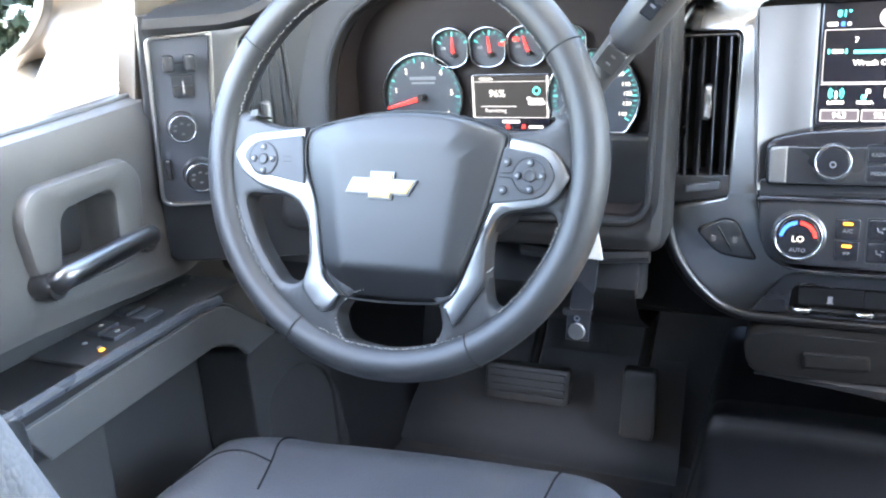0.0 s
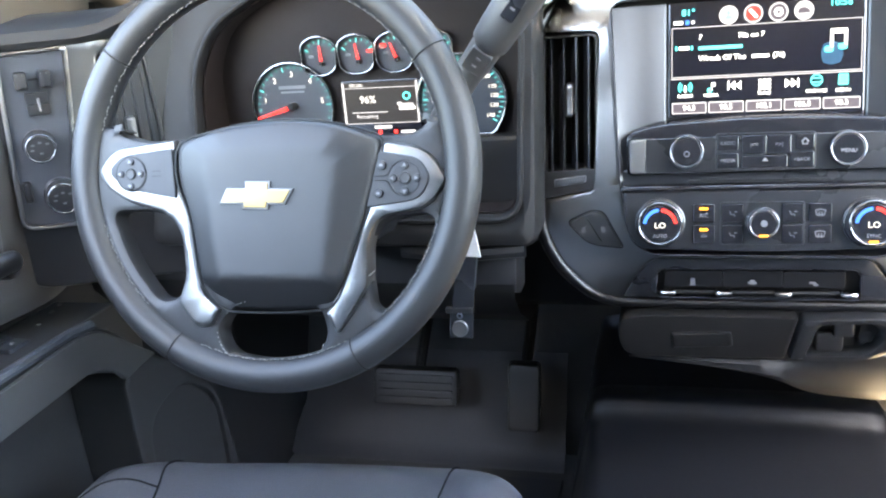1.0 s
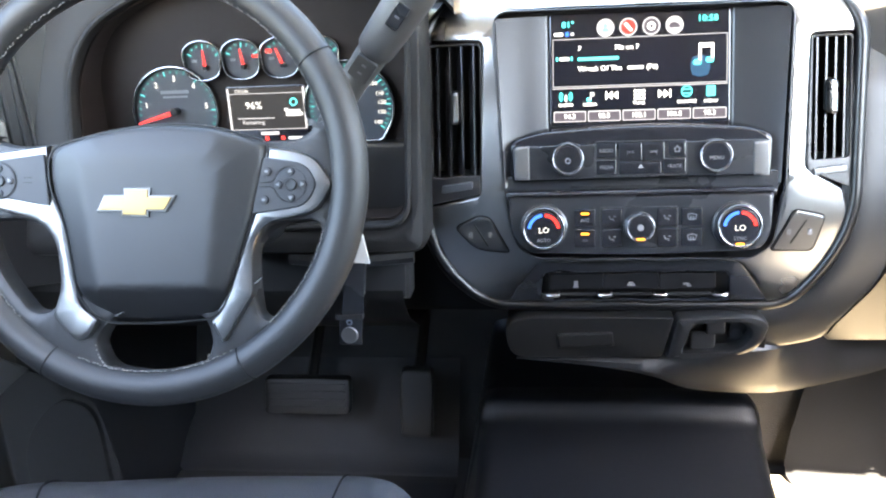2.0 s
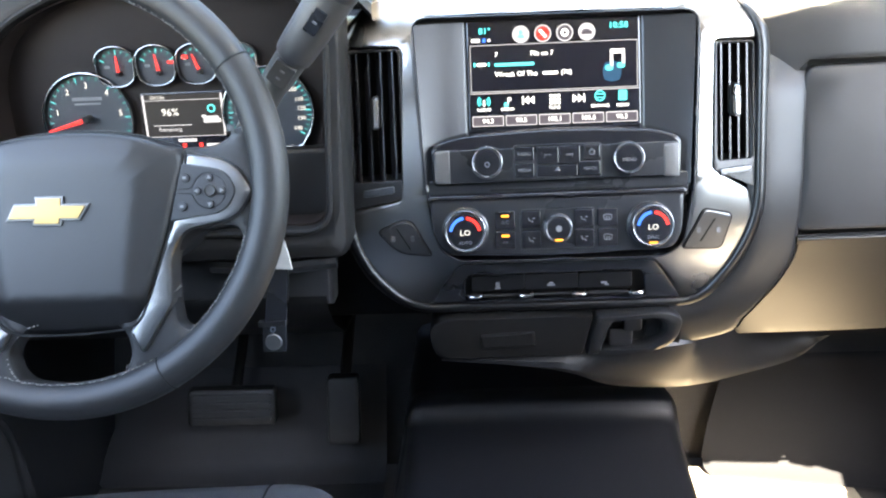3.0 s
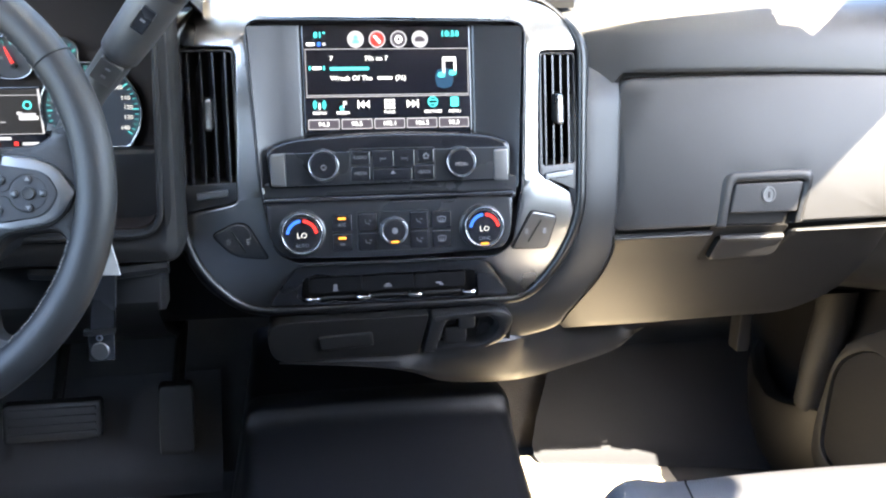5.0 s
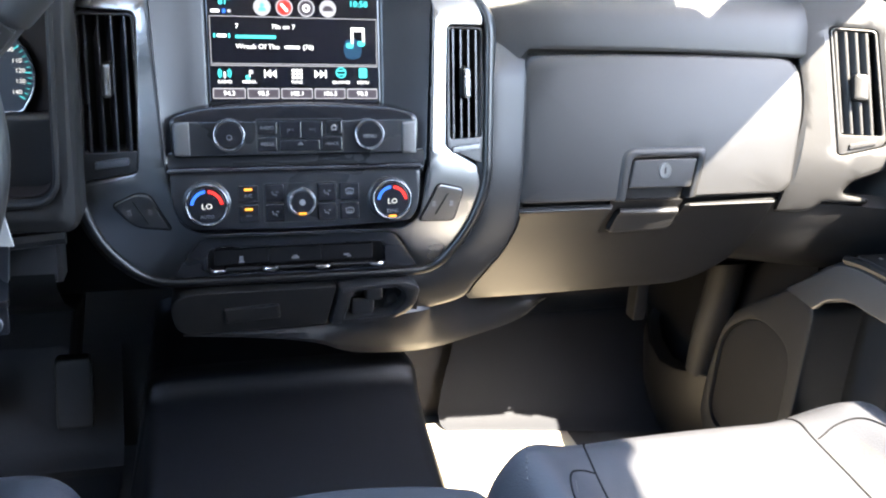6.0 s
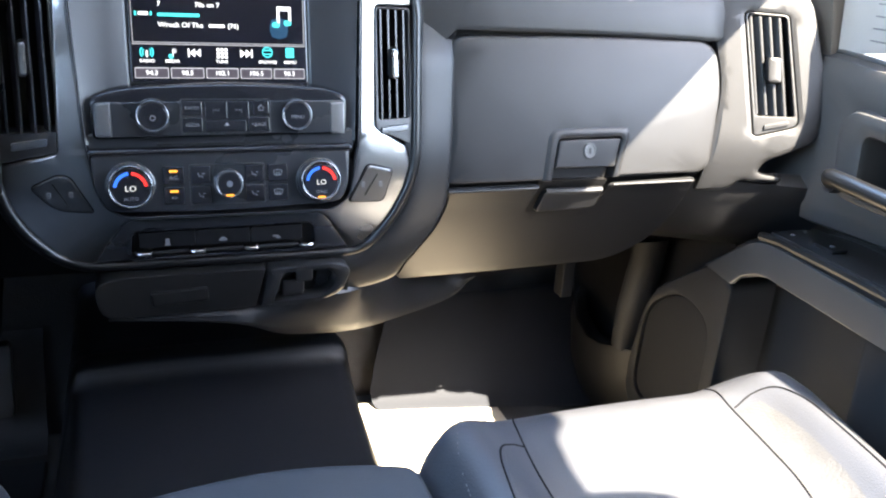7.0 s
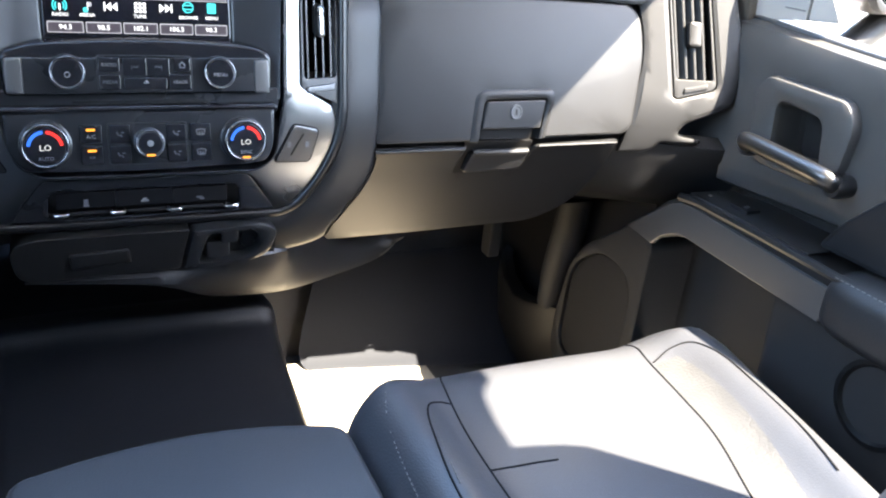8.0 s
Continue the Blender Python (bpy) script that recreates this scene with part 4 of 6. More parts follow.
for u0, u1 in ((-0.0660, -0.0455), (-0.0385, -0.0190), (0.0160, 0.0350), (0.0395, 0.0600)):
    for v0, v1 in ((0.7775, 0.7950), (0.7975, 0.8150)):
        b = part("button", plate([rrect(u0, v0, u1, v1, 0.0015)], on_stack, 0.0, 0.0036, 0.0008), GLOSS, climate)
        um, vm = (u0 + u1) / 2, (v0 + v1) / 2
        if u0 < -0.06:
            part("indicator", plate([rrect(um - 0.004, vm + 0.0035, um + 0.004, vm + 0.0056, 0.0005)], on_stack, 0.0035, 0.0041, 0), L_AMBER, b)
            letters("A/C" if v0 > 0.79 else "=>", 0.0052, on_stack, um, vm - 0.002, 0.0040, GREY_PRINT, b)
        else:
            # a seated outline with an arrow, or a window outline with wavy lines
            strokes = [[(-0.0030, 0.0022), (-0.0018, -0.0012), (0.0012, -0.0012), (0.0016, -0.0030)], [(0.0012, 0.0014), (0.0038, 0.0014)]] if u0 < 0.03 else [[(-0.0034, -0.0020), (-0.0044, 0.0024), (0.0, 0.0034), (0.0044, 0.0024), (0.0034, -0.0020), (-0.0034, -0.0020)], [(-0.0014, -0.0032), (-0.0012, 0.0010)], [(0.0014, -0.0032), (0.0012, 0.0010)]]
            for q in strokes:
                part("mode_mark", tube([on_stack(um + x, vm + y, 0.0037) for x, y in q], 0.00042, 5), WHITE_PRINT, b)


# heated seat switches
SEAT_SWITCH = material("switch_gunmetal", (0.105, 0.104, 0.103), 0.36, 1.0, blotch=0.05)
for s, o in ((-1, [(-0.189, 0.797, 0.006), (-0.164, 0.8085, 0.006), (-0.153, 0.8065, 0.006), (-0.1335, 0.769, 0.004), (-0.168, 0.773, 0.012)]), (1, [(0.1491, 0.8105, 0.005), (0.1778, 0.8045, 0.006), (0.1680, 0.7680, 0.006), (0.1281, 0.7690, 0.005)])):
    sw = part("seat_switch", plate([rp(o, 5)], on_trim, -0.01, 0.003, 0.0015), SEAT_SWITCH, dash, "gunmetal heated seat switch pair")
    part("switch_edge", plate([inset(rp(o, 5) if area(rp(o, 5)) > 0 else rp(o, 5)[::-1], -0.0014)], on_trim, -0.01, 0.0006, 0.0004), BLACK, sw)
    cu, cv = (-0.163, 0.789) if s < 0 else (0.1540, 0.7885)
    part("split", plate([rp([(cu - 0.0075 * s - 0.0006, cv - 0.012), (cu - 0.0075 * s + 0.0006, cv - 0.012), (cu + 0.006 * s + 0.0006, cv + 0.012), (cu + 0.006 * s - 0.0006, cv + 0.012)])], on_trim, 0.0, 0.0036, 0), BLACK, sw)
    for k in (-1, 1):
        part("switch_mark", plate([rrect(cu + k * 0.010 - 0.002, cv - 0.003, cu + k * 0.010 + 0.002, cv + 0.003, 0.001)], on_trim, 0.0025, 0.0036, 0), WHITE_PRINT, sw)

# switch row under the climate panel
row = part("switch_recess", plate([rp([(-0.104, 0.7490, 0.006), (0.096, 0.7490, 0.006), (0.128, 0.7100, 0.006), (-0.132, 0.7100, 0.006)])], on_trim, -0.03, -0.011, 0.001), BLACK, dash, "black switch recess")
part("switch_surround", plate([rp([(-0.1050, 0.7570, 0.006), (0.1010, 0.7565, 0.006), (0.1350, 0.7085, 0.004), (-0.1385, 0.7085, 0.004)]), rp([(-0.0985, 0.7425, 0.006), (0.0905, 0.7435, 0.006), (0.0945, 0.7115, 0.006), (-0.1010, 0.7115, 0.006)])], on_trim, -0.012, -0.0016, 0.003), SATIN, dash, "satin dark panel round the switch row")
in_row = lambda u, v, w: on_trim(u, v - 0.009, w - 0.22 * (v - 0.722) - 0.003)
for k in range(3):
    u0 = -0.0930 + k * 0.0576
    b = part("rocker_switch", plate([rp([(u0, 0.7315, 0.002), (u0 + 0.0572, 0.7320, 0.002), (u0 + 0.0572, 0.7495, 0.003), (u0, 0.7490, 0.003)])], in_row, -0.010, 0.002, 0.0006), ROCKER, dash, "black rocker switch")
    um = u0 + 0.0285
    for du, dv, hw, hh in (((0, 0.0015, 0.0022, 0.0032), (0, -0.0025, 0.0030, 0.0006)), ((0, 0, 0.0042, 0.0011), (0.0, 0.0020, 0.0024, 0.0012)), ((-0.001, 0.0010, 0.0032, 0.0010), (0.0020, -0.0012, 0.0022, 0.0009)))[k]:
        part("switch_mark", plate([rrect(um + du - hw, 0.7365 + dv - hh, um + du + hw, 0.7365 + dv + hh, 0.0005, 2)], in_row, 0.0015, 0.0026, 0), WHITE_PRINT, b)
for u in (-0.0890, -0.0340, 0.0235, 0.0840):
    part("switch_tip", tube([on_trim(u + du, 0.7175, w) for du, w in ((-0.0068, -0.004), (-0.0062, 0.001), (-0.0045, 0.003), (0.0, 0.0032), (0.0045, 0.003), (0.0062, 0.001), (0.0068, -0.004))], 0.0026, 10), CHROME, dash, "chromed switch end")
part("switch_lip", tube([on_trim(-0.094, 0.7165, -0.003), on_trim(0.084, 0.7170, -0.003)], 0.0022, 8), BLACK, dash)

# pull-out tray, power outlet and the lower sweep
def low_map(u, v, w):
    """The lower face of the dashboard, which leans under; scaled to fit the camera's view."""
    return Vector((1.044 * u + 0.0037, 0.897 + 0.35 * (0.70 - v) - w, v - 0.015 - 0.30 * (0.70 - v)))



part("tray_drawer", plate([rp([(-0.140, 0.7005, 0.02), (-0.112, 0.7065, 0.01), (0.033, 0.7065, 0.003), (0.0235, 0.6660, 0.003), (-0.135, 0.6640, 0.02)])], low_map, -0.05, 0.0, 0.002), TRAY, dash, "black pull-out tray")
part("tray_pull", plate([rp([(-0.086, 0.690, 0.003), (-0.028, 0.6925, 0.003), (-0.026, 0.6775, 0.003), (-0.084, 0.6745, 0.003)])], low_map, -0.005, 0.004, 0.003), TRAY, dash)
cup_out = rp([(0.036, 0.7055, 0.004), (0.108, 0.7090, 0.02), (0.1275, 0.7015, 0.02), (0.1205, 0.676, 0.02), (0.100, 0.6675, 0.012), (0.027, 0.6655, 0.003)], 7)
cup_in = rp([(0.052, 0.6995, 0.006), (0.100, 0.7025, 0.012), (0.1115, 0.690, 0.014), (0.097, 0.6735, 0.010), (0.043, 0.6705, 0.003)], 7)
outlet = part("outlet_bezel", plate([cup_out, cup_in], low_map, -0.02, 0.003, 0.005), PAD, dash, "dark bezel of the power outlets")
part("outlet_back", plate([rrect(0.02, 0.655, 0.13, 0.715, 0)], low_map, -0.045, -0.02, 0), BLACK, outlet)
part("outlet_cover", rbox(0.058, 0.915, 0.647, 0.085, 0.933, 0.669, 0.004), DARK, outlet, "hinged outlet cover")
part("outlet_cover", rbox(0.073, 0.909, 0.666, 0.094, 0.933, 0.684, 0.004), DARK, outlet)
part("outlet_cover", rbox(0.098, 0.917, 0.657, 0.114, 0.939, 0.677, 0.005), DARK, outlet)
sweep_top = smooth_path([(-0.13, 0.917, 0.641), (-0.02, 0.919, 0.637), (0.03, 0.921, 0.637), (0.09, 0.920, 0.640), (0.148, 0.930, 0.641), (0.19, 0.960, 0.634), (0.24, 1.00, 0.618), (0.30, 1.03, 0.608), (0.35, 1.03, 0.606)], 5)
sweep_low = smooth_path([(-0.13, 0.922, 0.633), (-0.023, 0.920, 0.620), (0.02, 0.918, 0.611), (0.06, 0.948, 0.581), (0.115, 0.958, 0.570), (0.166, 0.962, 0.569), (0.228, 0.985, 0.570), (0.311, 1.022, 0.574), (0.352, 1.04, 0.598)], 5)


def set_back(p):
    """Moves the sweep's end back along rays from the camera, keeping its outline in view."""
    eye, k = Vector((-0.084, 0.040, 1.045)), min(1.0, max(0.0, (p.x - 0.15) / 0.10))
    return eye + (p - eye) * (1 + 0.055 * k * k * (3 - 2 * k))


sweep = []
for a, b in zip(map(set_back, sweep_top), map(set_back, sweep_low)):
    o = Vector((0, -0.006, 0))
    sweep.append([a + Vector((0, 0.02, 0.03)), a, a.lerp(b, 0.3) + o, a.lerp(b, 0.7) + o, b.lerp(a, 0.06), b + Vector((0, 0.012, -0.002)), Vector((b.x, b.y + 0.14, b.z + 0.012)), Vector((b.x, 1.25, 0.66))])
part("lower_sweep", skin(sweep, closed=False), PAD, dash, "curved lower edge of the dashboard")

# driver's side
HOOD_HOLE = rp([(-0.582, 0.814, 0.02), (-0.236, 0.814, 0.022), (-0.231, 1.005, 0.05), (-0.262, 1.042, 0.05), (-0.40, 1.054, 0.1), (-0.50, 1.045, 0.06), (-0.560, 1.011, 0.05), (-0.582, 0.965, 0.05)], 8)
HOOD_HOLE = HOOD_HOLE if area(HOOD_HOLE) > 0 else HOOD_HOLE[::-1]
part("instrument_hood", plate([rp([(-0.655, 0.78, 0.02), (-0.214, 0.78, 0.02), (-0.212, 1.10, 0.06), (-0.29, 1.145, 0.1), (-0.55, 1.145, 0.1), (-0.655, 1.06, 0.08)], 8), HOOD_HOLE], facing(0.90, 0.2), -0.02, 0.030, 0.014), BROW, dash, "dark hood round the instruments")
part("hood_lip", tube([facing(0.90, 0.2)(u, v, 0.0295) for u, v in inset(HOOD_HOLE, -0.004)], 0.0032, 8, True), BROW, dash)
part("hood_liner", plate([HOOD_HOLE, inset(HOOD_HOLE, 0.002)], facing(0.90, 0.2), -0.10, 0.018, 0.002), HOOD, dash)
left_map = lambda u, v, w: on_left_end(u, v, w)
part("left_end_panel", plate([rp([(-0.60, 1.03, 0), (-0.738, 1.03, 0), (-0.752, 0.80, 0.02), (-0.745, 0.76, 0.02), (-0.60, 0.74, 0)])], left_map, -0.03, -0.006, 0.004), DARK, dash)
part("silver_band", plate([rp([(-0.686, 1.012, 0.004), (-0.650, 1.012, 0.004), (-0.664, 0.997, 0.006), (-0.668, 0.850, 0.004), (-0.698, 0.822, 0.004)])], left_map, -0.01, 0.002, 0.002), SILVER, dash)
lv = part("air_vent", plate([rp([(-0.666, 0.998, 0.004), (-0.627, 0.998, 0.006), (-0.622, 0.860, 0.006), (-0.669, 0.850, 0.004)]), rp([(-0.663, 0.995, 0.003), (-0.630, 0.995, 0.004), (-0.626, 0.886, 0.004), (-0.665, 0.878, 0.003)])], left_map, -0.03, -0.002, 0.0015), DARK, dash, "outer air vent beside a silver band")
part("vent_back", plate([rrect(-0.677, 0.85, -0.62, 0.998, 0)], left_map, -0.04, -0.024, 0), BLACK, lv)
vent_slats(left_map, -0.662, -0.628, 0.882, 0.994, 4, 0.0, lv, SATIN, 0.25)
part("vent_knob", plate([rrect(-0.652, 0.905, -0.644, 0.93, 0.003)], left_map, -0.01, 0.006, 0.003), SILVER, lv)
kb = rp([(-0.76, 0.795, 0.01), (-0.60, 0.79, 0), (-0.240, 0.79, 0), (-0.240, 0.722, 0), (-0.30, 0.722, 0.0), (-0.62, 0.722, 0.01), (-0.75, 0.73, 0.01)], 6)
part("knee_panel", plate([kb], facing(0.875, 0.25, 0.75), -0.04, 0.0, 0.012), DARK, dash, "dark lower panel under the steering column")
part("knee_ridge", tube(smooth_path([(-0.36, 0.862, 0.775), (-0.30, 0.858, 0.772), (-0.23, 0.862, 0.776)], 5), 0.008, 8), DARK, dash)
part("knee_bump", tube(smooth_path([(-0.775, 0.853, 0.782), (-0.72, 0.858, 0.772), (-0.68, 0.862, 0.771), (-0.658, 0.866, 0.782), (-0.648, 0.87, 0.800)], 5), 0.007, 8), DARK, dash)
part("column_panel", plate([rp([(-0.60, 0.884, 0.01), (-0.222, 0.884, 0.01), (-0.222, 0.78, 0), (-0.60, 0.78, 0)])], facing(0.895, 0.2), -0.06, -0.022, 0.006), BLACK, dash)
part("under_cover", skin([[Vector((x, y, z)) for y, z in ((0.868, 0.735), (0.872, 0.718), (0.90, 0.69), (0.96, 0.655), (1.1, 0.64), (1.4, 0.66))] for x in (-0.76, -0.5, -0.3, -0.245)], closed=False), BLACK, dash)
part("under_cover", skin([[Vector((x, y, z)) for y, z in ((1.062, 0.622), (1.10, 0.620), (1.2, 0.635), (1.45, 0.70))] for x in (0.2, 0.4, 0.6, 0.75)], closed=False), BLACK, dash)


# ---- seats ----
def seat_top(cx, yf, zt, half, nose, crown, side_rise, x, y, gain=1.6, early=0.65, left=1.0):
    """Height of a cushion at a place in plan."""
    s = (yf - y) / 0.52
    e = min(1.0, abs(x - cx) / half)
    edge = max(0.0, (e - 0.86) / 0.14)
    fall = max(0.0, 1 - s / 0.13)
    rise, early = (side_rise * gain, early) if x > cx else (side_rise * left, 0.50)
    return zt + rise * math.exp(-((e - 0.82) / 0.17) ** 2) * min(1, early + max(0, s) * 4) + crown * (1 - e * e) - 0.042 * (1 - math.sqrt(max(0.0, 1 - edge * edge))) - nose * fall ** 2.5


def cushion_rings(cx, yf, length, zt, half, depth=0.13, nose=0.024, crown=0.010, side_rise=0.028, round_front=0.055, gain=1.6, early=0.65, narrow=0.0, skew=0.0, left=1.0):
    """Rings from the front edge back: crowned, with raised bolsters and a rounded nose."""
    rings, n = [], 64
    for k in range(44):
        s = (k / 43) ** 1.5
        y = yf - length * s
        h = half * (0.955 + 0.045 * min(1, s * 8))
        ring = []
        for j in range(n + 1):
            a = math.sin(math.pi / 2 * (-1 + 2 * j / n))
            crn = max(0.0, 1 - s / 0.12) * max(0.0, (abs(a) - 0.60) / 0.40) ** 2.2
            x = cx + a * (h - (narrow * max(0.0, length * s - 0.10) if a > 0 else 0.0))
            ring.append(Vector((x, y - round_front * crn + skew * (x - cx), seat_top(cx, yf, zt, h - (narrow * max(0.0, length * s - 0.10) if a > 0 else 0.0), nose, crown, side_rise, x, y, gain, early, left) - 0.010 * crn)))
        ring.append(Vector((cx + (h - narrow * max(0.0, length * s - 0.10)) * 0.985, y - round_front * max(0, 1 - s / 0.12) + skew * h, zt - depth)))
        ring.append(Vector((cx - h * 0.985, y - round_front * max(0, 1 - s / 0.12) - skew * h, zt - depth)))
        rings.append(ring)
    return rings


def seat(cx, yf, zt, half, label, seams, threads, inserts=(), shift=0.0, gain=1.6, early=0.65, narrow=0.0, skew=0.0, left=1.0):
    t = thing("front_seat", (cx, yf - 0.25, FLOOR_Z), label, "seat", "front seats")
    c = part("cushion", skin(cushion_rings(cx, yf, 0.52, zt, half, gain=gain, early=early, narrow=narrow, skew=skew, left=left)), LEATHER, t, "leather cushion with raised bolsters", sharp=60)

    def on_top(pts, lift):
        return [Vector((p.x, p.y + skew * (p.x - cx), top_z(p.x, p.y) + lift)) for p in smooth_path([(x, y, 0) for x, y in pts], 10)]

    def top_z(x, y):
        s = (yf - y) / 0.52
        h = half * (0.955 + 0.045 * min(1, s * 8))
        h -= narrow * max(0.0, yf - y - 0.10) if x > cx else 0.0
        return seat_top(cx, yf, zt, h, 0.024, 0.010, 0.028, x, y, gain, early, left)

    for s in seams:
        part("seam", tube(on_top([(cx + shift + x, yf + y) for x, y in s], 0.0003), 0.0011, 6), SEAM, c)
    for s in threads:
        stitches(on_top([(cx + shift + x, yf + y) for x, y in s], 0.0007), THREAD, c)
    if inserts:
        a, b = ([Vector((cx + shift + x, yf + y, 0)) for x, y in q] for q in inserts)
        a, b = smooth_path(a, 10), smooth_path(b, 10)
        rows = []
        for p, q in zip(a, b):
            rows.append([Vector((r.x, r.y, top_z(r.x, r.y) + 0.0008 * math.sin(math.pi * k / 8) + 0.0002)) for k in range(9) for r in [p.lerp(q, k / 8)]])
        part("bolster_insert", skin(rows, closed=False), COARSE_LEATHER, c, "coarse leather insert on the bolster's slope", sharp=60)
    part("seat_base", rbox(cx - half * 0.8, yf - 0.48, FLOOR_Z, cx + half * 0.8, yf - 0.10, zt - 0.12, 0.02), BLACK, t)
    back = []
    for k in range(12):
        s = k / 11
        y, z = yf - 0.52 - 0.20 * s, zt + 0.68 * s
        hw = half * (1 - 0.18 * s ** 2)
        back.append([Vector((cx + hw * math.cos(a), y + 0.06 * math.sin(a) * (1.1 - 0.4 * s), z)) for a in [2 * math.pi * j / 24 for j in range(24)]])
    part("backrest", skin(back), LEATHER, t)
    return t


SEAMS = [[(-0.130, -0.012), (-0.142, -0.04), (-0.152, -0.088), (-0.160, -0.14), (-0.165, -0.202), (-0.168, -0.30)], [(0.130, -0.012), (0.126, -0.04), (0.119, -0.070), (0.108, -0.15), (0.095, -0.22), (0.06, -0.31)],
         [(-0.152, -0.088), (-0.165, -0.085), (-0.182, -0.095), (-0.196, -0.124), (-0.207, -0.17), (-0.217, -0.23), (-0.222, -0.32)], [(0.122, -0.076), (0.150, -0.068), (0.172, -0.082), (0.180, -0.12), (0.175, -0.17), (0.160, -0.26), (0.14, -0.33)],
         [(-0.165, -0.202), (-0.145, -0.199), (-0.115, -0.200), (-0.09, -0.203)]]
THREADS = [[(-0.216, -0.055), (-0.232, -0.10), (-0.239, -0.14), (-0.244, -0.21), (-0.246, -0.3)], [(-0.156, -0.094), (-0.166, -0.091), (-0.179, -0.100), (-0.191, -0.127), (-0.202, -0.17), (-0.212, -0.23)]]
passenger = seat(0.410, 0.768, 0.552, 0.248, "black leather passenger seat, half of its cushion in the sun", SEAMS, THREADS, ([(0.121, -0.080), (0.114, -0.115), (0.108, -0.15), (0.095, -0.22), (0.06, -0.31)], [(0.150, -0.084), (0.152, -0.115), (0.149, -0.16), (0.136, -0.235), (0.108, -0.33)]), 0.012, narrow=0.22, gain=1.3, early=0.6)
driver = seat(-0.4552, 0.7975, 0.5612, 0.238, "black leather driver seat with dark seams", [[(0.153, -0.006), (0.153, -0.03), (0.154, -0.07), (0.156, -0.14)], [(-0.158, -0.008), (-0.156, -0.04), (-0.142, -0.08), (-0.126, -0.13)], [(-0.142, -0.082), (-0.167, -0.078), (-0.189, -0.084), (-0.203, -0.100), (-0.212, -0.15)]], [[(-0.146, -0.087), (-0.167, -0.083), (-0.186, -0.089), (-0.199, -0.104)]], gain=1.04, early=0.02, skew=0.0915, left=0.48)
middle = thing("centre_seat", (0, 0.45, FLOOR_Z), "grey vinyl centre seat cushion between the front seats", "seat")
rings = []
plan = rp([(-0.156, 0.10, 0.03), (0.160, 0.10, 0.03), (0.160, 0.692, 0.022), (0.10, 0.712, 0.06), (0.012, 0.724, 0.08), (-0.08, 0.714, 0.06), (-0.156, 0.694, 0.022)], 6)
for d, k, dz in ((0.010, 1, -0.150), (0.002, 1, -0.060), (0.0, 1, -0.030), (0.001, 1, -0.016), (0.004, 1, -0.006), (0.008, 1, -0.0015), (0.012, 1, 0.0), (0.012, 0.93, 0.0006), (0.012, 0.8, 0.0015), (0.012, 0.5, 0.003)):
    rings.append([Vector((0.002 + (x - 0.002) * k, 0.41 + (y - 0.41) * k, 0.556 + dz)) for x, y in inset(plan, d)])
cush = part("cushion", skin(rings), CONSOLE, middle, sharp=60)
for x0 in (-0.150, 0.154):
    stitches(smooth_path([(x0, 0.680, 0.5515), (x0, 0.55, 0.5515), (x0, 0.30, 0.5515)], 8), THREAD, cush)
part("seat_base", rbox(-0.13, 0.15, FLOOR_Z, 0.13, 0.60, 0.40, 0.02), BLACK, middle)

# ---- floor tunnel, mats and pedals ----
tun = []
for y, zt in ((0.45, 0.375), (0.80, 0.380), (0.95, 0.386), (1.05, 0.409), (1.116, 0.433), (1.128, 0.440), (1.132, 0.448), (1.136, 0.4565), (1.142, 0.4615), (1.160, 0.464), (1.180, 0.461), (1.188, 0.453), (1.20, 0.452), (1.4, 0.48)):
    tun.append([Vector((x, y, z)) for x, z in ((-0.235, FLOOR_Z), (-0.202, zt - 0.05), (-0.196, zt - 0.016), (-0.187, zt - 0.004), (-0.172, zt), (-0.08, zt + 0.002), (0.08, zt + 0.002), (0.170, zt), (0.185, zt - 0.004), (0.194, zt - 0.016), (0.200, zt - 0.05), (0.225, FLOOR_Z))])
tagged(part("floor_tunnel", skin(tun, closed=False), RUBBER, sharp=50), "black rubber-covered transmission tunnel with a raised lip", kind="structure")
for nm, x0, x1 in (("passenger_toe_mat", 0.275, 0.70), ("driver_toe_mat", -0.74, -0.25)):
    rings = [[Vector((x, y + (0.012 - 0.20 * max(0.0, x - 0.30)) * (1, 1, 0.95, 0.75, 0.4, 0.1, 0)[k], z)) for x in np.linspace(x0 + (0.010, 0.004, 0, 0, 0.012, 0.05, 0.055)[k], x1, 9)] for k, (y, z) in enumerate(((1.240, 0.257), (1.244, 0.261), (1.256, 0.266), (1.274, 0.281), (1.30, 0.32), (1.354, 0.412), (1.362, 0.422)))]
    tagged(part(nm, skin(rings, closed=False), TOE_RUBBER if x0 > 0 else LIGHTENED_RUBBER), "black rubber mat on the sloping toe board", "mat", "toe mats")
mat = thing("floor_mat", (0.45, 1.1, FLOOR_Z), "ribbed floor covering, coloured pale to bounce sunlight upwards", "mat")
# the pale base stops where the shade begins, painting the sunlit patch
part("mat_base", rbox(0.215, 0.72, FLOOR_Z, 0.497, 1.285, FLOOR_Z + 0.006, 0.002), BOUNCE_FLOOR, mat)
for k in range(4):
    x = 0.318 + 0.046 * k
    part("groove", rbox(x, 0.80 + 0.03 * (k % 3), FLOOR_Z + 0.0055, x + 0.0022, 1.02 + 0.05 * ((k * 2) % 3), FLOOR_Z + 0.0066, 0.0003), BLACK, mat)
    part("groove", rbox(x, 1.06 + 0.05 * ((k * 2) % 3), FLOOR_Z + 0.0055, x + 0.0022, 1.19 + 0.01 * (k % 2), FLOOR_Z + 0.0066, 0.0003), BLACK, mat)
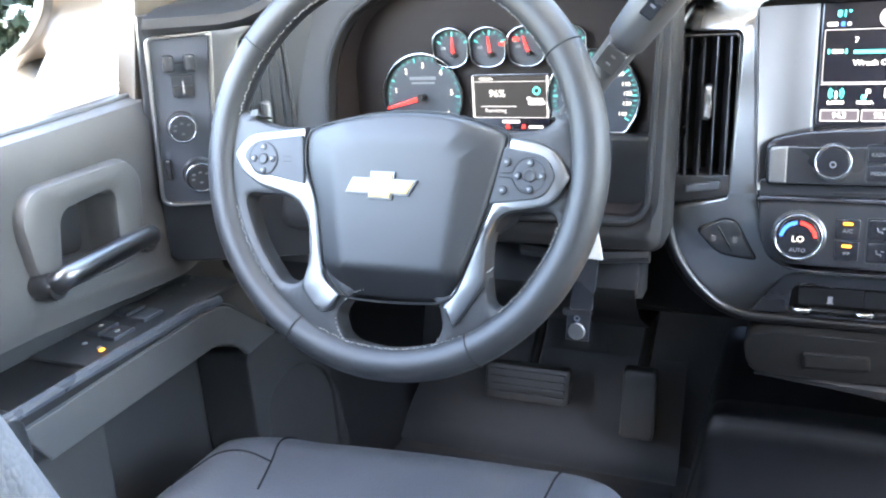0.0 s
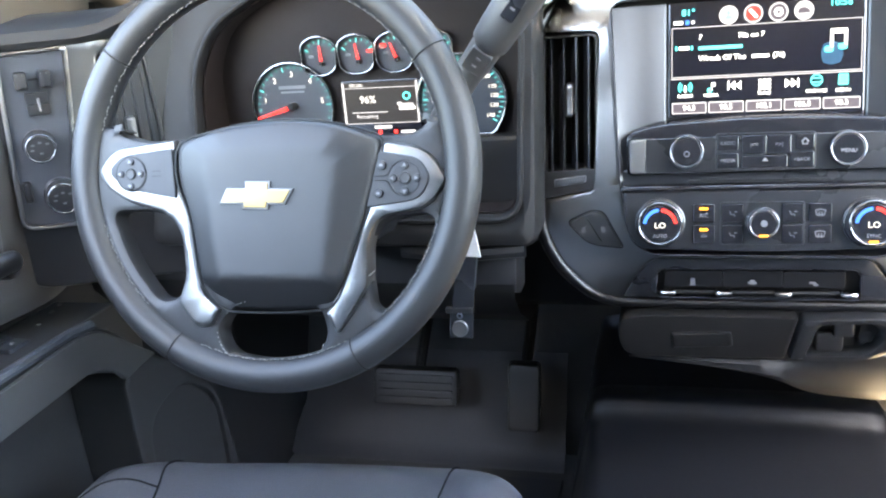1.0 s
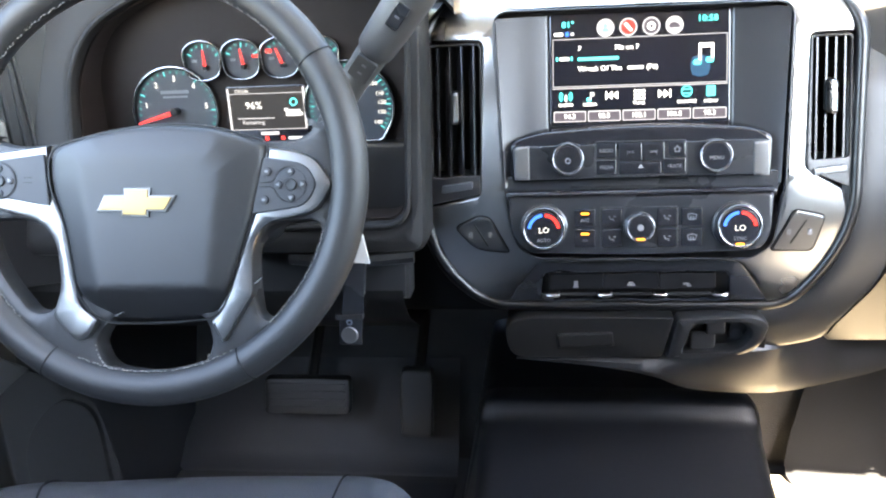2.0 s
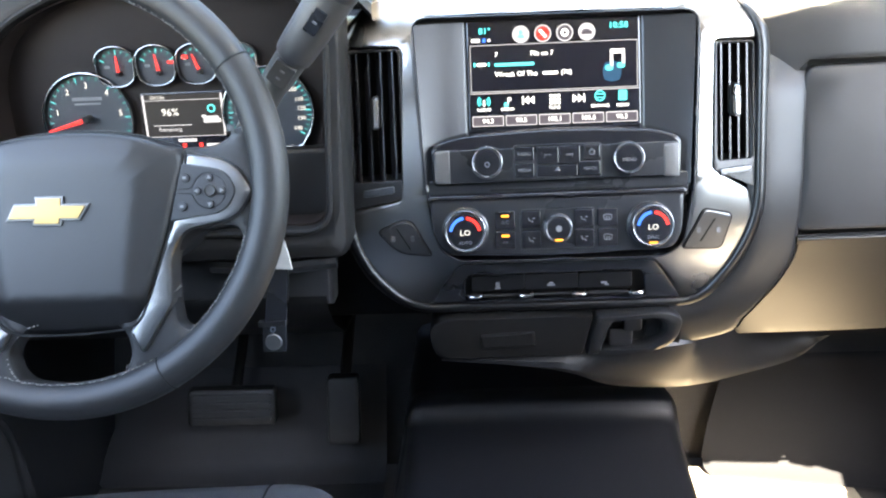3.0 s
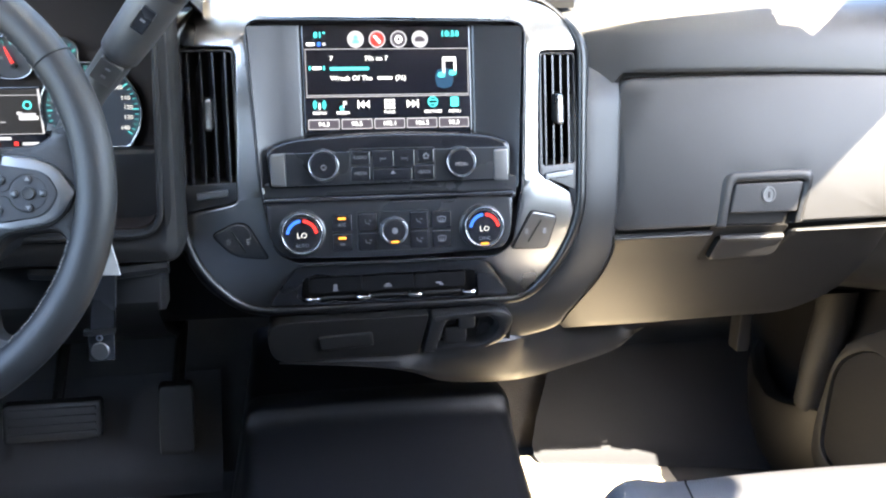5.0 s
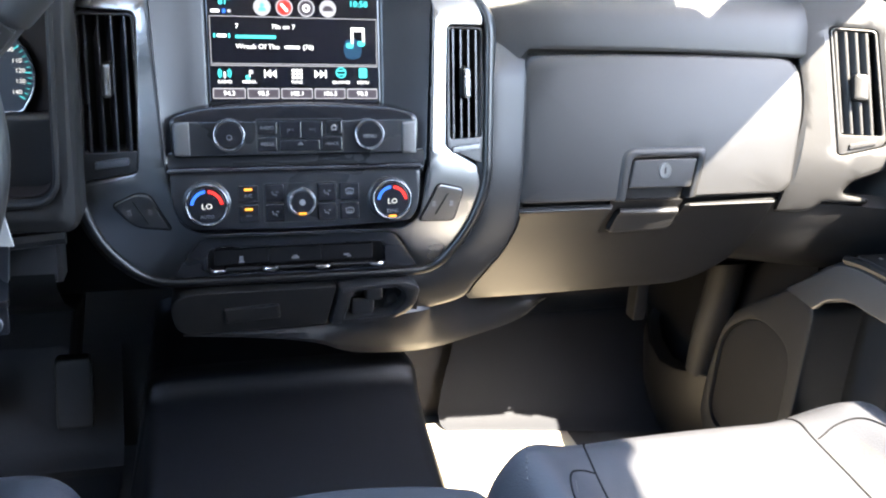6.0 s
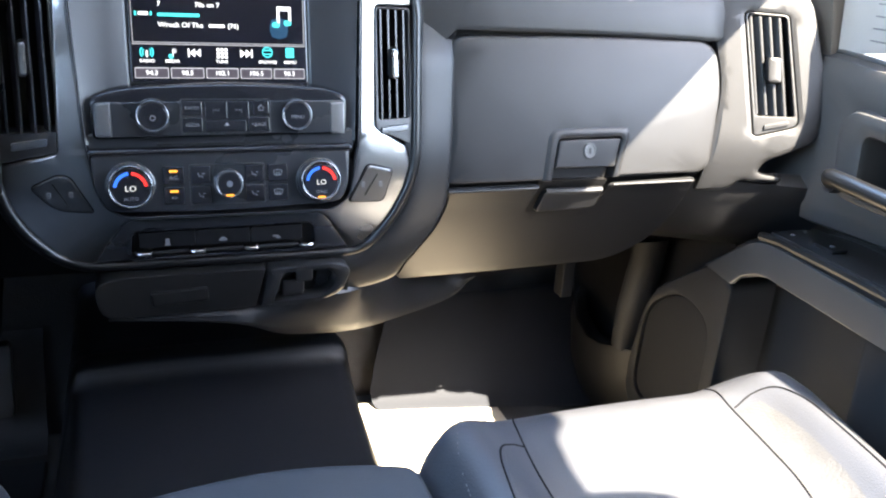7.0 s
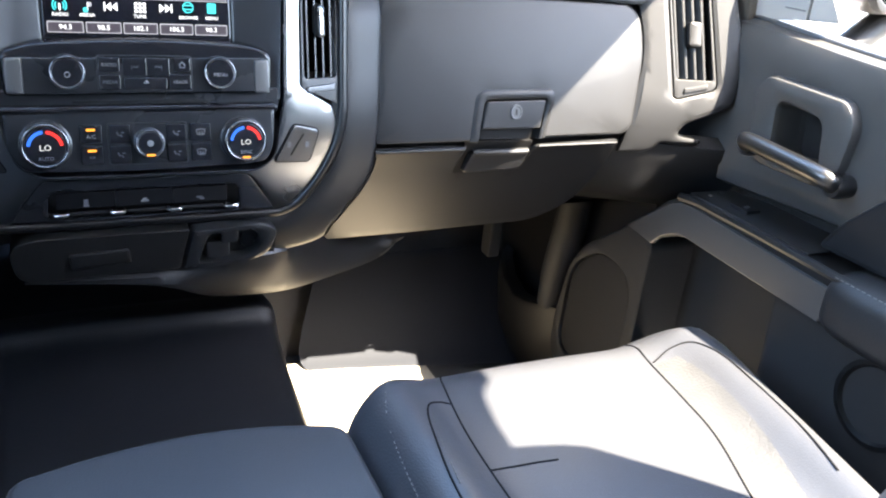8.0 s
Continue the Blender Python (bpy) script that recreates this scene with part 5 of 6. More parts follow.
tagged(part("driver_floor_mat", rbox(-0.73, 0.75, FLOOR_Z, -0.25, 1.235, FLOOR_Z + 0.008, 0.003), LIGHTENED_RUBBER), "black rubber driver floor mat", "mat")
for nm, x0, x1, z0, z1, ribs, lb in (("brake_pedal", -0.565, -0.420, 0.375, 0.431, 4, "wide ribbed black brake pedal"), ("accelerator_pedal", -0.336, -0.284, 0.342, 0.446, 0, "narrow upright black accelerator pedal")):
    p = thing(nm, ((x0 + x1) / 2, 1.3, z0), lb, "pedal")
    M = facing(1.25, 0.35, 0.40)
    pad = part("pedal_pad", plate([rrect(x0, z0, x1, z1, 0.008)], M, -0.014, 0.0, 0.004, back=True), DARK, p)
    for k in range(ribs):
        z = z0 + 0.008 + k * 0.0115
        part("rib", plate([rrect(x0 + 0.008, z, x1 - 0.008, z + 0.006, 0.002)], M, 0.0, 0.0025, 0.001), DARK, pad)
    part("arm", tube([((x0 + x1) / 2, 1.27, z1 - 0.03), ((x0 + x1) / 2 + 0.01, 1.40, z1 + 0.13)], 0.009, 8), BLACK, p)
kick = thing("kick_trim", (0.70, 1.15, FLOOR_Z), "dark moulded kick trim beside the passenger footwell", "trim")
KICK = ((0.755, 1.02, 0.43), (0.725, 1.05, 0.425), (0.690, 1.10, 0.412), (0.676, 1.14, 0.402), (0.670, 1.18, 0.388), (0.668, 1.22, 0.382), (0.672, 1.27, 0.395), (0.69, 1.32, 0.414), (0.755, 1.40, 0.42))
part("moulding", skin([[Vector((x - 0.004 * k, y, FLOOR_Z + (z - FLOOR_Z) * f)) for x, y, z in KICK] for f, k in ((0.0, 0), (0.5, 1), (0.9, 1), (0.97, 0.6), (1.0, -1), (1.0, -6))], closed=False), TRAY, kick)
part("post", tube([(0.694, 1.14, 0.40), (0.692, 1.13, 0.47), (0.690, 1.11, 0.56), (0.688, 1.10, 0.66)], [0.024, 0.027, 0.028, 0.028], 16), DOOR_LOW, kick)
part("bracket", rbox(0.555, 1.14, 0.50, 0.578, 1.17, 0.62, 0.005), PAD, kick)


# ---- doors ----
def door(side, x0, xu, xa, dy, back, label):
    """A closed front door; side is 1 towards positive x. x0: the shell; xu: the upper panel; xa: the armrest's face; dy: its shift along the truck; back: how much farther back the elbow rest begins."""
    d = thing("front_door", (x0, 0.4, 0.25), label, "door", "front doors")
    base, up, arm = on_door(side, x0), on_door(side, xu), on_door(side, xa)

    def sh(pts):
        return [(p[0] + dy, *p[1:]) for p in pts]

    part("door_shell", plate([rp(sh([(-0.10, 0.26, 0.02), (1.14, 0.28, 0.03), (1.17, 0.50, 0.1), (1.10, 0.90, 0.03), (-0.10, 0.90, 0.02)]))], base, -0.05, 0.0, 0.01), DOOR_LOW, d, "dark lower door panel")
    cup_hole = rp(sh([(0.748, 0.866, 0.012), (0.682, 0.860, 0.014), (0.672, 0.806, 0.012), (0.742, 0.800, 0.012)]), 6)
    upper = rp(sh([(-0.10, 0.925, 0.02), (0.58, 0.934, 0), (0.70, 0.941, 0), (0.84, 0.951, 0.02), (0.93, 0.945, 0.03), (0.95, 0.76, 0.05), (0.86, 0.728, 0.03), (0.66, 0.740, 0.03), (-0.10, 0.745, 0.02)]), 6)
    panel = part("door_panel", plate([upper, cup_hole], up, -0.06, 0.0, 0.028), DOOR_PAD, d, "grained grey upper door panel")
    part("window_seal", tube([Vector((xu + side * 0.024, y + dy, z - 0.006)) for y, z in ((-0.1, 0.929), (0.58, 0.938), (0.70, 0.945), (0.84, 0.955), (0.93, 0.951))], 0.0035, 8), SATIN_SILVER, d, "thin window seal")
    bez = rp(sh([(0.792, 0.872, 0.03), (0.775, 0.894, 0.02), (0.650, 0.890, 0.022), (0.634, 0.865, 0.02), (0.640, 0.806, 0.02), (0.665, 0.784, 0.02), (0.780, 0.784, 0.03)]), 7)
    bezel = part("handle_bezel", plate([bez, cup_hole], up, -0.03, 0.014, 0.011), DOOR_PAD, d, "raised grey bezel round the pull cup")
    part("cup", plate([rp(sh([(0.76, 0.88), (0.66, 0.88), (0.66, 0.79), (0.76, 0.79)]))], up, -0.058, -0.040, 0), DARK, bezel)
    hf, hr = (0.770, 0.632) if side > 0 else (0.772, 0.648)
    h = smooth_path([Vector((xu - side * w, hr + (y - 0.645) / 0.144 * (hf - hr) + dy, z)) for y, z, w in ((0.789, 0.802, 0.010), (0.788, 0.811, 0.028), (0.770, 0.8145, 0.034), (0.71, 0.8125, 0.036), (0.665, 0.810, 0.036), (0.648, 0.806, 0.030), (0.645, 0.796, 0.012))], 6)
    grip = part("pull_handle", tube(h, [0.0095] * len(h), 14, flat=1.15), HANDLE, d, "metal pull handle")
    for q, rr in ((h[3], 0.012), (h[-4], 0.013)):
        part("boss", lathe([(rr, 0.0), (rr, 0.020), (rr * 0.85, 0.026)], Matrix.Translation((xu, q.y, q.z - 0.003)) @ Matrix.Rotation(radians(-90 * side), 4, "Y"), 20), DARK, grip)
    # armrest with its switch ledge and metal strip
    ledge = rp(sh([(0.40, 0.708, 0), (0.80, 0.712, 0.02), (0.862, 0.706, 0.03), (0.925, 0.650, 0.03), (0.885, 0.632, 0.01), (0.832, 0.660, 0.03), (0.40, 0.652, 0)]), 6)
    armrest = part("armrest", plate([ledge], arm, -abs(x0 - xa) - 0.01, -0.002, 0.006), DARK, d, "dark armrest ledge")
    part("metal_strip", plate([rp(sh([(0.560, 0.697, 0.002), (0.815, 0.7075, 0.02), (0.853, 0.7030, 0.03), (0.943, 0.632, 0.003), (0.882, 0.626, 0.003), (0.866, 0.645, 0.02), (0.832, 0.6625, 0.03), (0.588, 0.655, 0.002)]), 7)], arm, -0.004, 0.003, 0.0025), SATIN_SILVER, armrest, "grey metal trim strip")
    # the driver's edge is paler: its bluish highlight is put into the colour
    part("ledge_edge", tube([Vector((xa + side * 0.004, y + dy, z)) for y, z in ((0.50, 0.710), (0.70, 0.7135), (0.815, 0.7135), (0.85, 0.709))], 0.006, 8), DARK if side > 0 else PANEL_GREY, armrest)
    xm, hx = (x0 + xa) / 2 - side * 0.008, abs(x0 - xa) / 2 + 0.008
    pad = [[Vector((xm + hx * k * (abs(math.cos(a)) ** 0.6) * math.copysign(1, math.cos(a)), y + dy - back, 0.682 + 0.040 * k * (abs(math.sin(a)) ** 0.6) * math.copysign(1, math.sin(a)))) for a in [2 * math.pi * j / 24 for j in range(24)]] for y, k in ((0.598, 0.45), (0.594, 0.70), (0.585, 0.87), (0.570, 0.97), (0.54, 1.0), (0.30, 1.03), (0.05, 1.0))]
    part("elbow_pad", skin(pad), ELBOW, armrest, "padded leather elbow rest", sharp=70)
    stitches([Vector((xa - side * 0.012, y + dy - back, 0.7185)) for y in np.linspace(0.575, 0.2, 12)], THREAD, armrest)
    # lower pocket and loudspeaker
    spk = rp(sh([(0.895, 0.615, 0.01), (0.935, 0.640, 0.01), (1.085, 0.530, 0.06), (1.12, 0.34, 0.05), (1.06, 0.285, 0.03), (0.90, 0.285, 0.01)]), 6)
    grille = rp(sh([(0.925, 0.545, 0.04), (1.01, 0.560, 0.04), (1.085, 0.500, 0.04), (1.09, 0.34, 0.04), (0.925, 0.34, 0.04)]), 7)
    sp = part("speaker_panel", plate([spk, grille], on_door(side, xa + side * 0.012), -0.08, 0.0, 0.006), DOOR_LOW, d, "dark front panel round the loudspeaker")
    # the driver's grille takes the panel's colour, standing for the shade that hides it
    part("speaker_grille", plate([grille], on_door(side, xa + side * 0.012), -0.05, -0.006, 0.004), GRILLE if side > 0 else DOOR_LOW, sp, "black loudspeaker grille")
    part("pocket_rear", plate([rp(sh([(0.668, 0.655, 0.0), (0.655, 0.285, 0.02), (-0.10, 0.285, 0.02), (-0.10, 0.655, 0)]))], on_door(side, xa + side * 0.01), -0.08, 0.0, 0.012), DOOR_LOW, d)
    part("pocket_lip", plate([rp(sh([(0.62, 0.42, 0.02), (0.93, 0.42, 0.02), (0.93, 0.285, 0.0), (0.62, 0.285, 0)]))], on_door(side, xa + side * 0.018), -0.03, 0.0, 0.01), DOOR_LOW, d)
    # rear insert behind the diagonal seam
    part("rear_insert", plate([rp(sh([(0.645 - back * 5, 0.722, 0.01), (0.628 - back * 5, 0.752, 0.02), (0.50 - back * 5, 0.885, 0.05), (-0.10, 0.90, 0), (-0.10, 0.72, 0)]), 6)], up, -0.02, 0.008, 0.006), DARK, d, "darker rear insert")
    return d, armrest


dl, al = door(-1, -0.80, -0.745, -0.705, -0.058, 0.02, "grey driver door with pull handle and window switches")
dr, ar = door(1, 0.785, 0.712, 0.672, 0.0, 0.0, "grey passenger door with chrome pull handle")


def top_box(u0, y0, u1, y1, z, h, mat, parent, name, label=""):
    return part(name, rbox(u0, y0, z, u1, y1, z + h, 0.0015), mat, parent, label)


sw = top_box(-0.795, 0.600, -0.716, 0.845, 0.7115, 0.003, SWITCH_PLATE, al, "switch_plate", "black window switch plate")
for x, y in ((-0.779, 0.725), (-0.747, 0.717), (-0.770, 0.674), (-0.742, 0.668)):
    b = top_box(x - 0.010, y - 0.015, x + 0.010, y + 0.015, 0.7145, 0.005, PANEL_GREY, sw, "window_switch")
    top_box(x - 0.0018, y - 0.003, x + 0.0018, y + 0.003, 0.7190, 0.0010, WHITE_PRINT, b, "switch_mark")
for x, y, m in ((-0.761, 0.641, WHITE_PRINT), (-0.738, 0.638, WHITE_PRINT), (-0.731, 0.634, L_AMBER), (-0.787, 0.780, WHITE_PRINT), (-0.764, 0.776, WHITE_PRINT), (-0.782, 0.835, GREY_PRINT), (-0.775, 0.812, WHITE_PRINT)):
    top_box(x - 0.002, y - 0.003, x + 0.002, y + 0.003, 0.7140, 0.0012, m, sw, "switch_mark")
sw = top_box(0.690, 0.640, 0.765, 0.850, 0.7115, 0.003, SWITCH_PLATE, ar, "switch_plate", "black switch plate")
b = top_box(0.708, 0.760, 0.732, 0.792, 0.7145, 0.005, DARK, sw, "window_switch")
top_box(0.716, 0.770, 0.722, 0.776, 0.7190, 0.001, GREY_PRINT, b, "switch_mark")
for x, y in ((0.711, 0.832), (0.736, 0.838)):
    top_box(x - 0.002, y - 0.003, x + 0.002, y + 0.003, 0.7140, 0.0012, WHITE_PRINT, sw, "switch_mark")
# a black disc stands for the shade inside the pocket opening
part("pocket_disc", lathe([(0.05, -0.004), (0.05, 0.0035), (0.044, 0.005), (0.040, -0.002), (0.030, -0.003)], Matrix.Translation((0.662 + 0.02, 0.50, 0.60)) @ Matrix.Rotation(radians(-90), 4, "Y"), 28), BLACK, dr, "shallow black disc in place of a dark pocket opening")


# ---- outside mirrors ----
def mirror(side, x, y, z):
    m = thing("wing_mirror", (x, y, z - 0.12), "brown-grey wing mirror seen through the side window", "mirror", "wing mirrors")
    foot = [(-0.152, -0.025, 0.03), (-0.10, -0.075, 0.03), (0.13, -0.17, 0.04)] if side < 0 else [(-0.172, -0.03, 0.03), (-0.134, -0.098, 0.03), (0.13, -0.105, 0.04)]
    o = rp([(0.13, 0.12, 0.05), (-0.13, 0.13, 0.05)] + foot, 6)
    M = lambda u, v, w: Vector((x + side * u * 0.9 + side * 0.0, y - w + 0.075 * u + 0.10 * v, z + v))
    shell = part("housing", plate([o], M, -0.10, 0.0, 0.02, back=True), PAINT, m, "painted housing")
    part("rim", plate([inset(o if area(o) > 0 else o[::-1], 0.004), inset(o if area(o) > 0 else o[::-1], 0.016)], M, -0.01, 0.006, 0.003), BLACK, shell)
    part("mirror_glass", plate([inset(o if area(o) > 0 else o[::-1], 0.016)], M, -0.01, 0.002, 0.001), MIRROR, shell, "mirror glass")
    part("arm", tube([M(0.0, -0.10, -0.05), Vector((x - side * 0.15, y + 0.03, z - 0.19)), Vector((side * 0.80, y + 0.03, z - 0.21))], 0.024, 12), BLACK, m)


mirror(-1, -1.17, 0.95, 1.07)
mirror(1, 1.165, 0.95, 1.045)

# ---- instruments ----
clus = thing("instrument_cluster", (-0.42, 0.94, 0.86), "dark instrument cluster with chrome-ringed gauges and red needles", "instruments")
CM = facing(0.935, 0.0)
part("face", plate([rrect(-0.610, 0.855, -0.222, 1.125, 0.02)], CM, -0.02, 0.0, 0.001), HOOD, clus)


def ticks(cx, cz, r, a0, a1, n, parent, mat, long=5, size=0.12, w=0.0042):
    for k in range(n):
        a = radians(a0 + (a1 - a0) * k / (n - 1))
        ln = r * (size if k % long == 0 else size * 0.6)
        c, s = math.cos(a), math.sin(a)
        t = 0.0005 if k % long == 0 else 0.0003
        o = [(cx + c * r * 0.93 - s * t, cz + s * r * 0.93 + c * t), (cx + c * (r * 0.93 - ln) - s * t, cz + s * (r * 0.93 - ln) + c * t), (cx + c * (r * 0.93 - ln) + s * t, cz + s * (r * 0.93 - ln) - c * t), (cx + c * r * 0.93 + s * t, cz + s * r * 0.93 - c * t)]
        part("tick", plate([o], CM, w - 0.0005, w, 0), mat, parent)


def needle(cx, cz, ang, ln, parent, w=0.012, wide=0.0016):
    c, s = math.cos(radians(ang)), math.sin(radians(ang))
    o = [(cx - s * wide, cz + c * wide), (cx + s * wide, cz - c * wide), (cx + c * ln + s * wide * 0.4, cz + s * ln - c * wide * 0.4), (cx + c * ln - s * wide * 0.4, cz + s * ln + c * wide * 0.4)]
    part("needle", plate([o], CM, w - 0.001, w, 0.0004), L_RED, parent, "glowing red needle")
    part("needle_hub", lathe([(wide * 1.7, 0.002), (wide * 1.7, w + 0.001), (wide * 1.3, w + 0.002)], at_surface(CM, cx, cz), 20), BLACK, parent)


DIAL = material("dial_face", (0.022, 0.024, 0.029), 0.5, blotch=0.05, spec=0.3)
def dial_outline(cx, cz, r):
    """A round dial with its foot cut off flat."""
    arc = [(cx + r * math.cos(radians(a)), cz + r * math.sin(radians(a))) for a in np.linspace(-36, 216, 56)]
    return rp(arc + [(cx - r * 0.70, cz - r * 0.77, 0.008), (cx + r * 0.70, cz - r * 0.77, 0.008)], 5)


for cx, nums, a0, a1, ang, nd in ((-0.494, (("1", 168), ("2", 125), ("3", 88), ("4", 50), ("5", 8), ("6", -32)), 205, -30, 195, 24), (-0.3005, (("60", 128), ("70", 105), ("80", 82), ("90", 60), ("100", 40), ("110", 20), ("120", 4), ("130", -13), ("140", -32)), 215, -35, 213, 36)):
    cz, r = 0.9215, 0.0475
    g = part("gauge", plate([dial_outline(cx, cz, r)], CM, -0.002, 0.004, 0.001), DIAL, clus, "large round gauge")
    part("ring", plate([inset(dial_outline(cx, cz, r), -0.0016), inset(dial_outline(cx, cz, r), 0.0008)], CM, 0.0, 0.010, 0.0010), DULL_CHROME, g, "chrome ring")
    ticks(cx, cz, r, a0, a1, nd, g, L_TICK)
    for t, a in nums:
        letters(t, 0.0088 if len(t) == 1 else 0.0062, CM, cx + r * 0.73 * math.cos(radians(a)), cz + r * 0.73 * math.sin(radians(a)), 0.0046, L_DIGIT, g)
    needle(cx, cz, ang, 0.043, g, 0.014, 0.0024)
part("dial_bar", plate([rrect(-0.510, 0.9405, -0.478, 0.9440, 0.0005)], CM, 0.004, 0.0046, 0), GREY_PRINT, g)
part("dial_bar", plate([rrect(-0.508, 0.9360, -0.480, 0.9380, 0.0005)], CM, 0.004, 0.0046, 0), GREY_PRINT, g)
for k, (cx, ang) in enumerate(((-0.4565, 92), (-0.4135, 98), (-0.3705, 110), (-0.3275, 60))):
    cz = 0.9745
    o = rp([(cx - 0.019, cz - 0.014, 0.014), (cx - 0.021, cz + 0.012, 0.014), (cx - 0.008, cz + 0.0205, 0.012), (cx + 0.008, cz + 0.0205, 0.012), (cx + 0.021, cz + 0.012, 0.014), (cx + 0.019, cz - 0.014, 0.014), (cx + 0.008, cz - 0.0205, 0.012), (cx - 0.008, cz - 0.0205, 0.012)], 5)
    o = o if area(o) > 0 else o[::-1]
    g = part("gauge", plate([o], CM, -0.002, 0.003, 0.001), DIAL, clus, "small gauge")
    part("ring", plate([inset(o, -0.0010), inset(o, 0.0008)], CM, 0.0, 0.010, 0.0008), DULL_CHROME, g, "chrome ring")
    ticks(cx, cz - 0.003, 0.0215, 150, 30, 7, g, L_TICK, 3, 0.22, 0.0036)
    needle(cx + 0.002, cz - 0.008, ang, 0.019, g, 0.008, 0.0016)
    if k in (1, 2):
        part("warning_bar", plate([rrect(cx + 0.011, cz + 0.001, cx + 0.0185, cz + 0.004, 0.0005)] if k == 1 else [rrect(cx - 0.0165, cz + 0.005, cx - 0.010, cz + 0.009, 0.001)], CM, 0.003, 0.0037, 0), L_RED, g)
    part("mark", plate([rrect(cx - 0.0135, cz - 0.002, cx - 0.008, cz + 0.001, 0.0005)], CM, 0.003, 0.0036, 0), GREY_PRINT, g)
disp = part("display", plate([rrect(-0.4365, 0.884, -0.3475, 0.9455, 0.002)], CM, -0.002, 0.003, 0.001), SCREEN, clus, "lit driver information display")
DSP = lamp_material("display_glow", (0.06, 0.052, 0.048), 0.012)
part("display_field", plate([rrect(-0.4345, 0.899, -0.3495, 0.9435, 0.001)], CM, 0.003, 0.0033, 0), DSP, disp)
for x0, z0, x1, z1, m in ((-0.434, 0.9372, -0.350, 0.9377, L_GREY), (-0.434, 0.8985, -0.350, 0.8990, L_GREY), (-0.4355, 0.899, -0.4335, 0.9435, L_GREY), (-0.3515, 0.899, -0.3495, 0.9435, L_GREY), (-0.4265, 0.9105, -0.385, 0.9112, L_GREY), (-0.402, 0.8928, -0.382, 0.8960, L_GREY), (-0.398, 0.8868, -0.394, 0.8910, L_RED), (-0.380, 0.8870, -0.376, 0.8910, L_RED), (-0.372, 0.8872, -0.356, 0.8902, L_GREY), (-0.430, 0.887, -0.427, 0.891, L_CYAN), (-0.372, 0.9125, -0.3555, 0.9195, L_GREY), (-0.3735, 0.918, -0.369, 0.921, L_GREY), (-0.357, 0.913, -0.3535, 0.9165, L_DIGIT)):
    part("display_mark", plate([rrect(x0, z0, x1, z1, 0.0004, 2)], CM, 0.0033, 0.0037, 0), m, disp)
part("clock_mark", plate([circle(-0.3625, 0.9275, 0.0042, 18), circle(-0.3625, 0.9275, 0.0030, 18)], CM, 0.0033, 0.0038, 0), L_CYAN, disp)
letters("96%", 0.0112, CM, -0.407, 0.9245, 0.0038, L_DIGIT, disp), letters("Oil Life", 0.0052, CM, -0.419, 0.9405, 0.0038, L_DIGIT, disp), letters("Remaining", 0.0060, CM, -0.409, 0.9065, 0.0038, L_GREY, disp)

# ---- headlamp switch panel ----
lamp = thing("headlamp_switch_panel", (-0.71, 0.80, 0.83), "satin grey switch panel with round knobs and a silver edge", "switch panel")
lp = rp([(-0.7345, 1.008, 0.008), (-0.683, 1.010, 0.004), (-0.697, 0.824, 0.004), (-0.742, 0.829, 0.012)], 5)
lp = lp if area(lp) > 0 else lp[::-1]
part("panel_edge", plate([lp, inset(lp, 0.0035)], on_left_end, -0.015, 0.008, 0.002), SILVER, lamp, "silver edge strip")
lface = part("panel_face", plate([inset(lp, 0.003)], on_left_end, -0.012, 0.003, 0.001), PANEL_GREY, lamp)
for u, v, r in ((-0.7165, 0.9140, 0.0150), (-0.7085, 0.8605, 0.0165)):
    k = knob(on_left_end, u, v, r, 0.030, lamp, "rotary_knob", mat=DARK, ring=DULL_CHROME, cap=DARK, label="round rotary knob")
    for du, dv in ((-0.005, 0.004), (0.0, 0.006), (0.005, 0.004), (0.0, -0.005), (-0.006, -0.001)):
        part("mark", plate([rrect(u + du - 0.0013, v + dv - 0.0009, u + du + 0.0013, v + dv + 0.0009, 0.0004, 2)], on_left_end, 0.0308, 0.0318, 0), GREY_PRINT, k)
for u in (-0.7195, -0.7030):
    part("toggle", plate([rrect(u - 0.0045, 0.9705, u + 0.0045, 0.9885, 0.003)], on_left_end, 0.0, 0.016, 0.003), DARK, lface)
part("toggle_bar", plate([rrect(-0.717, 0.9790, -0.706, 0.9808, 0.0005)], on_left_end, 0.002, 0.004, 0), BLACK, lface)
for v0, v1 in ((0.9560, 0.9670), (0.9440, 0.9550)):
    part("button", plate([rrect(-0.7190, v0, -0.7030, v1, 0.001)], on_left_end, 0.002, 0.006, 0.0008), DARK, lface)
part("slider", plate([rrect(-0.7115, 0.948, -0.7095, 0.961, 0.0005)], on_left_end, 0.005, 0.008, 0.0004), WHITE_PRINT, lface)
part("thumb_wheel", plate([rrect(-0.7345, 0.8560, -0.7285, 0.8790, 0.003)], on_left_end, -0.002, 0.008, 0.003), DARK, lface)

# ---- steering wheel ----
wheel = thing("steering_wheel", (-0.435, 0.74, 0.70), "dark leather steering wheel with silver spokes and gold emblem", "steering wheel")
WT = radians(16.3)


def on_wheel(u, v, w):
    return Vector((-0.435 + u, 0.723 + v * math.sin(WT) - w * math.cos(WT), 0.894 + v * math.cos(WT) + w * math.sin(WT)))


NS = 120
part("rim", tube([on_wheel(0.1805 * math.cos(2 * math.pi * k / NS), 0.1805 * math.sin(2 * math.pi * k / NS), 0) for k in range(NS)], 0.0158, 20, True), RIM_LEATHER, wheel, "leather-wrapped rim")
low_arc = [(0.172 * math.cos(radians(a)), 0.172 * math.sin(radians(a))) for a in np.linspace(16, -196, 60)]
